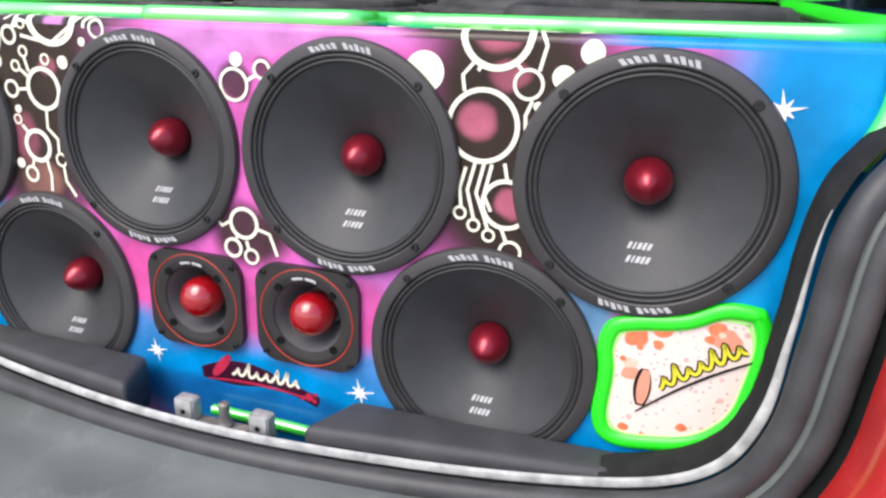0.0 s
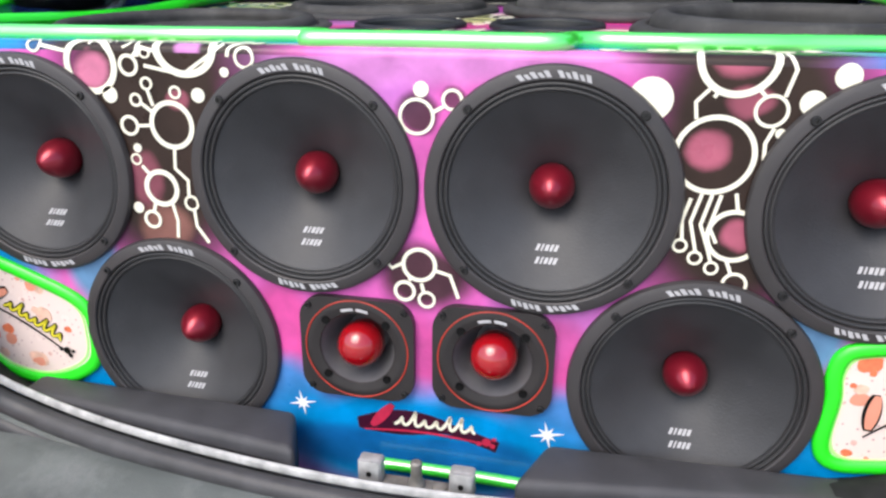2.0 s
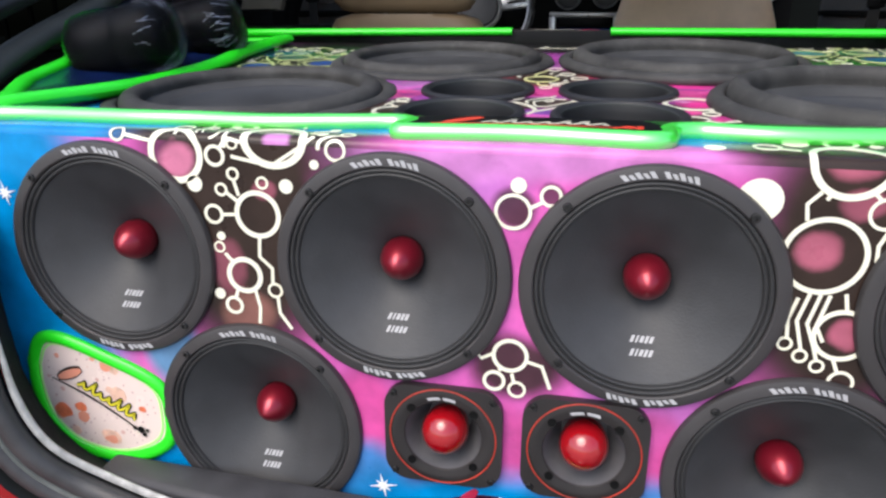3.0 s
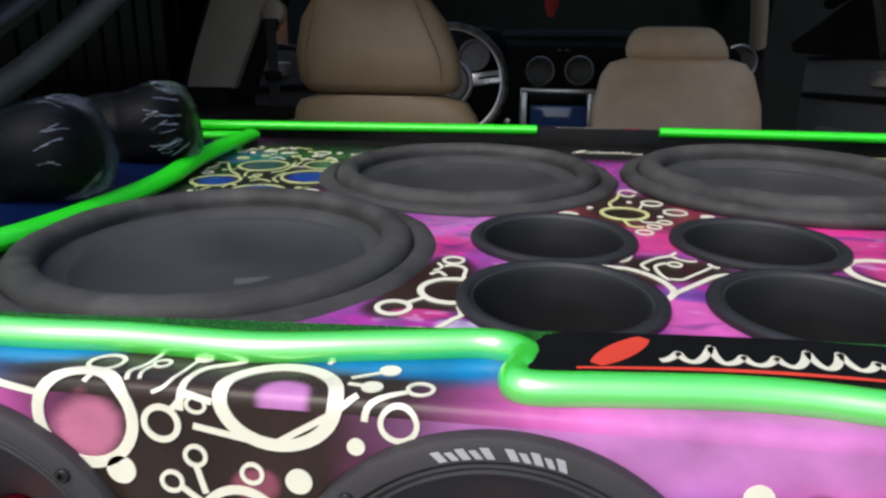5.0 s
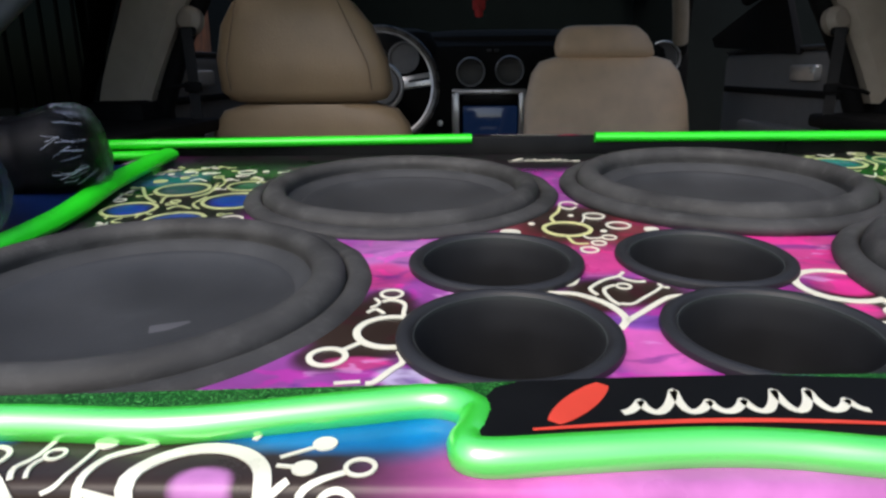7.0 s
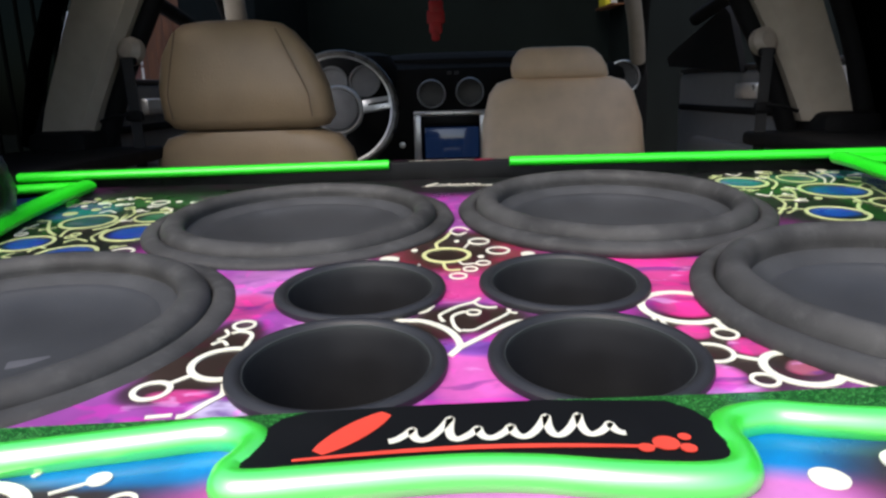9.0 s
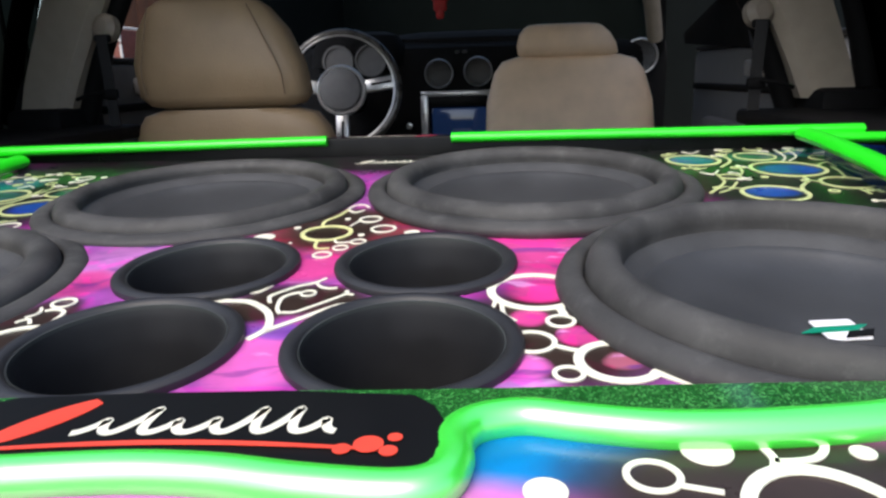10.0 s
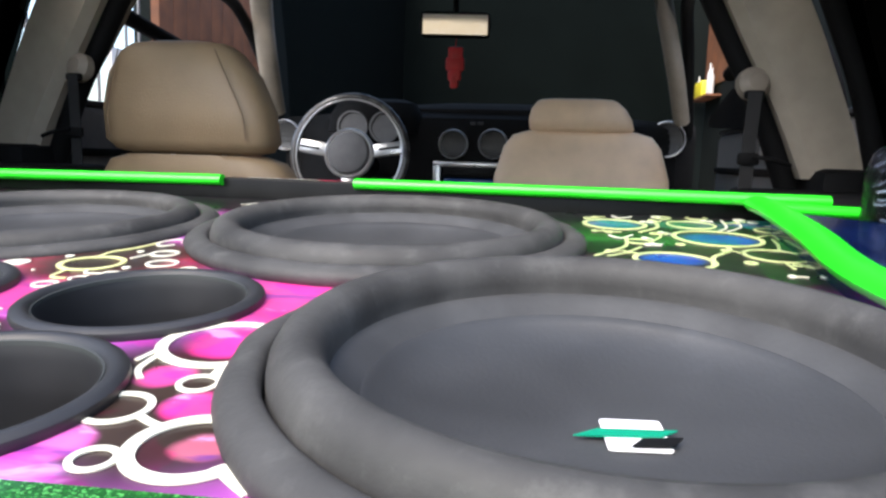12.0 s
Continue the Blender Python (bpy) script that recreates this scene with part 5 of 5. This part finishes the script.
    ob = part("sill_cover", bm, m_sill, sill, "textured dark grey cover")
    ob.location.z = 0.672
part("recess_floor", box(0.26, 0.072, 0.012, (0, -0.020, 0.642), 0.003), m_carpet, sill)
part("sill_lip", box(0.26, 0.020, 0.078, (0, -0.069, 0.6685), 0.006), m_sill, sill)

latch = thing("latch_striker", "galvanised steel latch bracket bolted in the sill recess", "latch", pose(0.014, -0.063, 0.7075, 0, 0, 0) @ Matrix.Scale(0.88, 4))
part("plate", box(0.122, 0.020, 0.003, (0, 0, 0.002), 0.001), m_dull, latch, "dull grey base plate")
for x in (-0.048, 0.048):
    tab = part("tab", merge(box(0.022, 0.003, 0.026, (x, -0.008, 0.0165), 0.001), box(0.003, 0.014, 0.025, (x + 0.011, 0.0, 0.016), 0.001), box(0.003, 0.014, 0.025, (x - 0.011, 0.0, 0.016), 0.001), box(0.021, 0.013, 0.002, (x, 0.0005, 0.0285), 0.0008)), m_steel, latch, "folded steel tab")
    bm = lathe([(0.003, 0), (0.003, 0.001), (0, 0.001)], 12)
    bmesh.ops.transform(bm, matrix=Matrix.Translation((x, -0.0094, 0.015)) @ FACE, verts=bm.verts[:])
    part("bolt_hole", bm, m_blackpaint, tab)
bm = lathe([(0.0095, 0.002), (0.0095, 0.006), (0.0075, 0.008), (0.0062, 0.012), (0.0055, 0.022), (0.0062, 0.024), (0.0062, 0.030), (0.004, 0.032), (0, 0.032)], 20)
part("stud", bm, m_dull, latch, "dull grey stud")
bm = lathe([(0.008, 0.002), (0.008, 0.005), (0.004, 0.007), (0, 0.007)], 6)
bmesh.ops.translate(bm, vec=(0.025, 0, 0), verts=bm.verts[:])
part("bolt", bm, m_dull, latch)
gt = thing("green_tubing", "short bright green tube in the sill recess", "trim")
part("tube", tube([(-0.045, -0.004, 0.682), (0.03, -0.004, 0.682), (0.120, -0.004, 0.680)], 0.006), m_green, gt)

# rear pillars: painted frame, rubber, plastic trim
for s in (-1, 1):
    pil = thing("rear_pillar", "dark rear pillar with rubber seal and grey trim", "pillar")
    base = [(s * 0.655, 0.02, 1.06), (s * 0.70, 0.22, 1.135), (s * 0.715, 0.50, 1.235), (s * 0.70, 0.82, 1.43), (s * 0.66, 1.05, 1.58)]
    part("trim", tube([(x, y + 0.03, z - 0.005) for x, y, z in base], 0.022, 0.016), m_pillar, pil, "dark grey plastic trim")
    part("seal", tube([(x + s * 0.012, y - 0.02, z + 0.035) for x, y, z in base], 0.018, 0.014), m_rubber, pil, "rubber seal")
    part("frame", tube([(x + s * 0.03, y - 0.08, z + 0.085) for x, y, z in base], 0.035, 0.028), m_dark_body, pil, "dark painted frame")

# ---- cabin ----
def cushion(name, sections, parent, label="", material=None, power=3.4):
    ob = part(name, loft(sections, 44, power), material or m_leather, parent, label, 60)
    return ob


def front_seat(x, y, w, top, hw, hz0, hz1, hd, label, lean, taper, skew):
    t = thing("front_seat", label, "seat", pose(x, y, 0), group="front seats")
    secs = []
    for k, (f, g) in enumerate([(0.0, 0.55), (0.02, 0.75), (0.1, 0.88), (0.45, 1.0), (0.80, 0.97), (0.93, 0.88), (0.98, 0.78), (1.0, 0.6)]):
        z = 0.50 + (top - 0.50) * f
        secs.append((z, 0, -(z - top) * lean, w / 2 * g, 0.075 * (0.55 + 0.45 * g)))
    cushion("backrest", secs, t, material=m_leather if taper > 1 else m_pale_lit_leather)
    hs = []
    for f, g, d in ((0.0, 0.80, 0.5), (0.03, 0.93, 0.8), (0.12, 1.0, 1.0), (0.40, 0.99, 1.0), (0.70, 0.90, 0.95), (0.90, 0.77, 0.8), (0.97, 0.68, 0.6), (1.0, 0.5, 0.3)):
        hs.append((hz0 + (hz1 - hz0) * f, skew * f, -0.01, hw / 2 * (1 - (1 - g) * taper), hd * d))
    h = cushion("headrest", hs, t, material=m_leather if taper > 1 else m_pale_lit_leather)
    for s in (-1, 1):
        part("post", tube([(s * 0.06, 0, hz0 - 0.06), (s * 0.06, 0, hz0 + 0.02)], 0.006), m_silver, t)
        if taper < 1:
            continue
        # stitched seam round the side of the headrest
        zs = np.linspace(0.12, 0.9, 9)
        part("seam", tube([(skew * f + s * hw / 2 * (0.80 - 0.32 * taper * max(0, f - 0.35)), -0.01 - hd * (0.965 - 0.16 * max(0, f - 0.65) ** 1), hz0 + (hz1 - hz0) * f) for f in zs], 0.0013), m_seam, t)
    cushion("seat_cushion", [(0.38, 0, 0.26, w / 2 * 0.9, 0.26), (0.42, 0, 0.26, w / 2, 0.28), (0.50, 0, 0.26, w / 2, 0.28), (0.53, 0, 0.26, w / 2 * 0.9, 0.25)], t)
    part("seat_base", box(w * 0.8, 0.4, 0.09, (0, 0.26, 0.335), 0.01), m_dash, t)
    return t


front_seat(-0.448, 1.34, 0.50, 1.178, 0.378, 1.180, 1.415, 0.075, "beige leather driver seat with large padded headrest", 0.10, 1.35, -0.028)
front_seat(0.408, 2.36, 0.60, 1.292, 0.350, 1.285, 1.400, 0.07, "beige leather passenger seat set far forward", -0.30, 0.95, -0.022)

tagged(part("floor", box(1.7, 3.4, 0.04, (0, 1.6, 0.27), 0), m_floor), "dark carpeted car floor", "floor", kind="structure")

# side walls with window openings: lower panel, pillars, rails
for s in (-1, 1):
    nm = "wall_left" if s < 0 else "wall_right"
    wall = thing(nm, "car side with grey door card and beige pillar", "wall", kind="structure")
    part("door_card", box(0.05, 1.10, 0.995, (s * 0.90, 1.90, 0.7975), 0.02), m_grey, wall, "grey door card")
    part("armrest", box(0.05, 0.5, 0.06, (s * 0.86, 1.95, 1.05), 0.02), m_grey, wall)
    part("door_ledge", box(0.022, 0.95, 0.020, (s * 0.868, 1.92, 1.175), 0.006), m_dash, wall, "dark ledge below the handle")
    part("window_seal", box(0.03, 1.10, 0.014, (s * 0.893, 1.90, 1.302), 0.004), m_rubber, wall)
    if s > 0:
        sail = flat([(1.86, 1.285), (1.97, 1.46), (2.02, 1.49), (2.58, 1.36), (2.54, 1.325)], 0.02)
        part("door_sail", sail, m_dash, wall, "black slanted window frame").matrix_basis = Matrix(((0, 0, 1, 0.865), (1, 0, 0, 0), (0, 1, 0, 0), (0, 0, 0, 1)))
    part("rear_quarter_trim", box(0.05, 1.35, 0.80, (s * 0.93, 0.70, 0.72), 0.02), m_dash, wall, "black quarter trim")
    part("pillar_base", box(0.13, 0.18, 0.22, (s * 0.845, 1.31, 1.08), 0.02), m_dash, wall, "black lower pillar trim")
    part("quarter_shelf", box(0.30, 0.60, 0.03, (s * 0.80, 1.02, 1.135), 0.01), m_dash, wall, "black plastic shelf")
    # pillar behind the front door
    bm = bmesh.new()
    rows = []
    for z, xi, xo, y0, y1 in ((1.17, 0.785, 0.888, 1.27, 1.37), (1.24, 0.756, 0.868, 1.272, 1.375), (1.30, 0.728, 0.846, 1.275, 1.38), (1.36, 0.699, 0.823, 1.278, 1.39), (1.42, 0.668, 0.800, 1.28, 1.40), (1.55, 0.605, 0.745, 1.29, 1.42), (1.66, 0.555, 0.70, 1.30, 1.44)):
        rows.append([bm.verts.new((s * a - 0.016, b, z)) for a, b in ((xi, y1), (xi, y0 + 0.02), (xi + 0.02, y0), (xo, y0), (xo + 0.03, y1))])
    for a, b in zip(rows, rows[1:]):
        for i in range(5):
            bm.faces.new((a[i], a[(i + 1) % 5], b[(i + 1) % 5], b[i]))
    bm.faces.new(rows[0]); bm.faces.new(rows[-1])
    bmesh.ops.recalc_face_normals(bm, faces=bm.faces)
    part("beige_pillar", bm, m_trim, wall, "beige fabric-grained pillar trim", 25)
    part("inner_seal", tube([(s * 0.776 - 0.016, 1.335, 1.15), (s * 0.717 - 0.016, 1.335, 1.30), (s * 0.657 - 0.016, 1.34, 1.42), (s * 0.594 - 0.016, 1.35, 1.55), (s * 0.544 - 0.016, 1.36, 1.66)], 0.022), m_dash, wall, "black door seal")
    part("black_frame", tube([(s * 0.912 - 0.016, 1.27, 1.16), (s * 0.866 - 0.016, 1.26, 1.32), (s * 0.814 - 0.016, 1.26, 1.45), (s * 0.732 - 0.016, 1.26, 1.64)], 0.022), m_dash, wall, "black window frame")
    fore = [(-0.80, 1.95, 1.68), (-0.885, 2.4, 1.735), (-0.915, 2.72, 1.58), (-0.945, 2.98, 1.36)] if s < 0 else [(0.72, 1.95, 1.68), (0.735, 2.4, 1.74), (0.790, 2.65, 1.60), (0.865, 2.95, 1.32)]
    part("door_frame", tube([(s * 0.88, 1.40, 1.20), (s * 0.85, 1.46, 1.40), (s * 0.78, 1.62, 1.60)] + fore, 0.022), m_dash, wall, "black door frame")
    front_line = [(-0.885, 2.80, 1.365), (-0.850, 2.64, 1.55), (-0.835, 2.55, 1.72), (-0.80, 2.45, 1.83)] if s < 0 else [(0.808, 2.79, 1.36), (0.750, 2.64, 1.52), (0.685, 2.55, 1.72), (0.64, 2.45, 1.83)]
    part("front_pillar", tube(front_line, 0.042 if s < 0 else 0.032, 0.03), m_trim, wall, "beige front pillar")
    part("roof_rail", tube([(s * 0.60, 1.20, 1.68), (s * 0.62, 1.5, 1.72), (s * 0.66, 2.0, 1.80), (s * 0.68, 2.5, 1.83)], 0.05, 0.04), m_head, wall)
    part("door_top", tube([(s * 0.80, 1.40, 1.56), (s * 0.82, 1.75, 1.52), (s * 0.84, 2.2, 1.47)], 0.022), m_dash, wall, "black door top rail")
    handle = part("door_handle", box(0.026, 0.15, 0.045, (s * 0.866, 1.80, 1.232), 0.008), m_silver, wall, "satin silver door handle")
    win = tagged(part("window_1" if s < 0 else "window_2", ribbon([[Vector((s * 0.93, 0.10, 1.05)), Vector((s * 0.93, 1.28, 1.12))], [Vector((s * 0.72, 0.75, 1.62)), Vector((s * 0.72, 1.28, 1.68))]]), m_dark_tint), "dark tinted rear side window", "window", kind="structure")
    # belt with its anchor
    belt = thing("seat_belt", "black webbing seat belt hanging from pillar anchor", "seat belt", pose(0.010 if s < 0 else -0.028, 0, 0.003 if s < 0 else -0.012), group="seat belts")
    part("anchor_cover", lathe([(0, 0.02), (0.018, 0.018), (0.03, 0.006), (0.03, -0.01), (0.02, -0.02), (0, -0.02)], 24), m_anchor, belt, "beige plastic anchor cover").matrix_basis = pose(s * 0.700, 1.29, 1.352, 78, 0, s * 14)
    part("guide", box(0.036, 0.012, 0.016, (s * 0.698, 1.268, 1.330), 0.005), m_dash, belt)
    part("webbing", sweep(glide([(s * 0.698, 1.262, 1.335), (s * 0.694, 1.262, 1.20), (s * 0.692, 1.264, 0.85)], 6), [(0.012, 0.001), (-0.012, 0.001), (-0.012, -0.001), (0.012, -0.001)], (0, 1, 0)), m_belt, belt)
    part("tongue", box(0.038, 0.012, 0.022, (s * 0.694, 1.258, 1.215), 0.005), m_dash, belt)
    part("tongue_lever", tube([(s * 0.70, 1.25, 1.22), (s * 0.735, 1.245, 1.214), (s * 0.765, 1.25, 1.205)], 0.004), m_dash, belt)

roof = tagged(part("ceiling", ribbon([[Vector((x, y, z - 0.04 * (x / 0.7) ** 2)) for x in np.linspace(-0.7, 0.7, 9)] for y, z in ((0.80, 1.66), (1.3, 1.76), (2.0, 1.86), (2.5, 1.87))]), m_head), "beige fabric headliner", "ceiling", kind="structure")
sol = roof.modifiers.new("thick", "SOLIDIFY")
sol.thickness, sol.offset = 0.03, 1

tagged(part("windscreen", ribbon([[Vector((x, 3.18 - 0.12 * (x / 0.9) ** 2, 1.27)) for x in np.linspace(-0.92, 0.92, 13)], [Vector((x * 0.86, 2.80 - 0.10 * (x / 0.9) ** 2, 1.56)) for x in np.linspace(-0.92, 0.92, 13)], [Vector((x * 0.76, 2.46 - 0.08 * (x / 0.9) ** 2, 1.84)) for x in np.linspace(-0.92, 0.92, 13)]]), m_tint), "dark tinted windscreen", "windscreen", kind="structure")

# dashboard
dash = thing("dashboard", "dark grey plastic dashboard with round silver vents", "dashboard")
bm = bmesh.new()
rows = []
prof = [(2.68, 0.60), (2.64, 0.95), (2.625, 1.10), (2.625, 1.30), (2.645, 1.345), (2.72, 1.375), (2.90, 1.36), (3.15, 1.26), (3.15, 0.60)]
for x in np.linspace(-0.9, 0.9, 25):
    bend = min(0.33, 0.55 * (x / 0.9) ** 4)
    rows.append([bm.verts.new((x, y + bend * min(1, (3.15 - y) / 0.525), z - 0.02 * (x / 0.9) ** 2)) for y, z in prof])
for a, b in zip(rows, rows[1:]):
    for i in range(len(prof)):
        bm.faces.new((a[i], a[(i + 1) % len(prof)], b[(i + 1) % len(prof)], b[i]))
bm.faces.new(rows[0]); bm.faces.new(rows[-1])
bmesh.ops.recalc_face_normals(bm, faces=bm.faces)
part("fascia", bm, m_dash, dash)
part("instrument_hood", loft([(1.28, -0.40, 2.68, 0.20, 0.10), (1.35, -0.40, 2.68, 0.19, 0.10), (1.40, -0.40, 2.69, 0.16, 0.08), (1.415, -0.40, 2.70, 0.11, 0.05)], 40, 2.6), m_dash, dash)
for x, z, r in ((-0.074, 1.243, 0.058), (0.082, 1.248, 0.058), (0.778, 1.293, 0.076), (-0.90, 1.27, 0.070)):
    yv = 2.615 + min(0.33, 0.55 * (x / 0.9) ** 4)
    vent = part("vent_ring", lathe([(r, -0.01), (r, 0.010), (r * 0.95, 0.014), (r * 0.90, 0.010), (r * 0.88, -0.01)], 48), m_silver, dash, "silver vent ring")
    vent.matrix_basis = Matrix.Translation((x, yv, z)) @ FACE
    part("vent_core", merge(lathe([(r * 0.86, 0.0), (r * 0.5, -0.006), (0, -0.006)], 40), *[box(r * 1.5, 0.003, 0.004, (0, k * r * 0.34, 0.001), 0) for k in (-1, 0, 1)]), m_rubber, vent)
for x in (-0.47, -0.34):
    part("gauge", lathe([(0.062, 0), (0.062, 0.012), (0.054, 0.012), (0.052, 0.004), (0, 0.004)], 36), m_grey, dash, "round grey gauge").matrix_basis = Matrix.Translation((x, 2.575, 1.30)) @ FACE
part("centre_pad", loft([(1.35, 0.06, 2.86, 0.46, 0.17), (1.385, 0.06, 2.86, 0.43, 0.16), (1.405, 0.06, 2.87, 0.36, 0.13), (1.415, 0.06, 2.88, 0.24, 0.08)], 40, 2.6), m_dash, dash, "dark padded top")
part("bezel", merge(box(0.030, 0.03, 0.20, (-0.135, 2.612, 1.068), 0.006), box(0.30, 0.03, 0.022, (0.0, 2.612, 1.165), 0.006), box(0.030, 0.03, 0.20, (0.135, 2.612, 1.068), 0.006)), m_silver, dash, "satin silver centre bezel")
part("radio_panel", box(0.22, 0.02, 0.045, (0.0, 2.610, 1.137), 0.004), m_blackpaint, dash)
part("screen", box(0.22, 0.02, 0.125, (0.005, 2.606, 1.046), 0.004), m_screen, dash, "dark blue lit display")
part("knob", lathe([(0.012, 0), (0.012, 0.01), (0, 0.012)], 20), m_silver, dash).matrix_basis = Matrix.Translation((-0.20, 2.61, 1.04)) @ FACE
for x in (-0.0, 0.03):
    part("button", box(0.02, 0.01, 0.012, (x, 2.622, 1.325), 0.003), m_rubber, dash)

wheel = thing("steering_wheel", "dark rimmed steering wheel with silver spokes", "steering wheel", Matrix.Translation((-0.415, 2.350, 1.193)) @ pose(0, 0, 0, 79, 0, 0))
n = 64
ring = [Vector((0.209 * math.cos(2 * math.pi * i / n), 0.209 * math.sin(2 * math.pi * i / n), 0.0)) for i in range(n)]
part("rim", sweep(ring + ring[:2], tube_section(0.015, 0.015), cap=False), m_rim_leather, wheel, "dark polished leather rim")
ring = [v * 0.945 + Vector((0, 0, 0.010)) for v in ring]
part("rim_inlay", sweep(ring + ring[:2], tube_section(0.004, 0.004, 8), cap=False), m_silver, wheel, "silver inner trim ring")
part("hub", lathe([(0.078, -0.03), (0.080, 0.010), (0.072, 0.024), (0.05, 0.030), (0, 0.032)], 48), m_grey, wheel, "grey round hub")
part("hub_ring", lathe([(0.090, -0.02), (0.092, 0.008), (0.086, 0.016), (0.079, 0.012), (0.079, -0.02)], 48), m_silver, wheel)
for a in (8, 172, 270):
    sp = part("spoke", merge(box(0.125, 0.048, 0.016, (0.143, 0, -0.002), 0.006)), m_silver, wheel, "satin silver spoke")
    sp.matrix_basis = pose(0, 0, 0, 0, 0, a)
    part("slot", box(0.075, 0.008, 0.003, (0.150, 0.002, 0.0072), 0.001), m_blackpaint, sp, "dark slot in the spoke")
part("column", lathe([(0.05, -0.25), (0.055, -0.04), (0, -0.04)], 24), m_dash, wheel)

mir = thing("rear_view_mirror", "black rear-view mirror hanging from windscreen top", "mirror", pose(-0.040, 2.34, 1.643, 5.4, 0, 6))
part("housing", loft([(-0.044, 0, 0, 0.105, 0.008), (-0.038, 0, 0, 0.118, 0.016), (0.0, 0, 0, 0.124, 0.018), (0.036, 0, 0, 0.118, 0.016), (0.042, 0, 0, 0.105, 0.008)], 36, 4), m_dash, mir)
part("glass", box(0.222, 0.002, 0.066, (0, -0.0185, 0), 0.0), m_mirror, mir)
part("stem", tube([(0, 0.015, 0.02), (0, 0.04, 0.10), (0, 0.07, 0.20)], 0.010), m_dash, mir)
orn = thing("hanging_ornament", "small red hanging ornament below the mirror", "ornament", pose(-0.046, 2.40, 1.50))
part("charm", merge(*[box(0.060 * k, 0.02, 0.05, (0.004 * math.sin(9 * z), 0, z), 0.012) for k, z in ((0.9, 0.055), (1.1, 0.02), (0.8, -0.015), (0.5, -0.04))]), m_ormt, orn)
part("cord", tube([(0, 0, 0.07), (0.003, 0, 0.12), (0, 0, 0.19)], 0.002), m_ormt, orn)

# ---- outside ----
bm = bmesh.new()
bmesh.ops.create_grid(bm, x_segments=4, y_segments=4, size=60)
tagged(part("ground", bm, m_ground), "grey concrete ground", "ground", kind="structure")
fence = thing("wall_fence", "low white wall and upright bars beside the car", "fence", kind="structure")
part("low_wall", box(0.1, 5.0, 1.05, (-2.6, 1.5, 0.525), 0), m_wall, fence)
for i in range(24):
    part("bar", box(0.016, 0.016, 3.0, (-2.3, 0.9 + 0.135 * i, 1.5), 0.004), m_grey, fence)
for i in range(9):
    part("brown_panel", box(0.06, 0.168, 4.0, (-2.22, 4.14 + 0.172 * i, 2.0), 0.006), m_wood, fence, "brown upright board")
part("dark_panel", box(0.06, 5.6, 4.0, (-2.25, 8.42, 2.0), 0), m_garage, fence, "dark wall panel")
for z in (0.15, 2.9):
    part("rail", box(0.03, 3.3, 0.04, (-2.3, 2.5, z), 0.004), m_grey, fence)
board = thing("leaning_board", "pale grey board standing against the bars", "board", pose(-2.22, 3.95, 0))
part("panel", box(0.03, 0.72, 1.76, (0, 0, 0.88), 0.006), m_wall, board)
shelf = thing("wall_shelf", "shelf with yellow box and bottles against brown wall", "shelf", pose(2.45, 10.55, 2.17))
part("board", box(0.2, 1.1, 0.03, (0, 0, 0), 0.004), m_wood, shelf)
ybox = thing("storage_box", "yellow storage box on the wall shelf", "box", pose(2.43, 10.62, 2.185))
part("carton", box(0.16, 0.50, 0.22, (0, 0, 0.11), 0.006), m_yellow, ybox)
for k, (yy, h) in enumerate(((10.12, 0.36), (10.26, 0.44), (10.98, 0.34))):
    jar = thing("bottle", "pale bottle on the wall shelf", "bottle", pose(2.43, yy, 2.185), group="shelf bottles")
    part("glass", lathe([(0, 0), (0.035, 0), (0.036, 0.6 * h), (0.03, 0.72 * h), (0.012, 0.82 * h), (0.012, h), (0, h)], 20), m_wall, jar)
# lower part near black so the view through the door window stays dark
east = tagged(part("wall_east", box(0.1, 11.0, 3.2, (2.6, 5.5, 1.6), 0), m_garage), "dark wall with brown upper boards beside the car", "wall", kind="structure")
part("upper_board", box(0.13, 3.6, 2.1, (2.6, 9.3, 3.40), 0), m_wood, east, "brown boarded band")
# made-up stand-in for an unidentified red shape with white outline
cab = thing("red_block", "red-brown stand-in block with white trim beside the car", "cabinet", pose(-1.72, 3.43, 0))
part("body", box(0.06, 0.62, 1.26, (0, 0, 0.63), 0.01), m_redcoat, cab)
part("upper_panel", box(0.04, 0.44, 0.25, (0, 0, 1.38), 0.012), m_redcoat, cab)
part("trim_line", box(0.07, 0.63, 0.012, (0, 0, 1.264), 0.003), m_wall, cab, "white trim line")
loop = [(0.024, -0.22, 1.33), (0.024, -0.22, 1.49), (0.024, -0.20, 1.51), (0.024, 0.20, 1.51), (0.024, 0.22, 1.49), (0.024, 0.22, 1.35), (0.024, 0.20, 1.33)]
part("white_frame", tube(loop + loop[:1], 0.007), m_wall, cab, "white outline trim")
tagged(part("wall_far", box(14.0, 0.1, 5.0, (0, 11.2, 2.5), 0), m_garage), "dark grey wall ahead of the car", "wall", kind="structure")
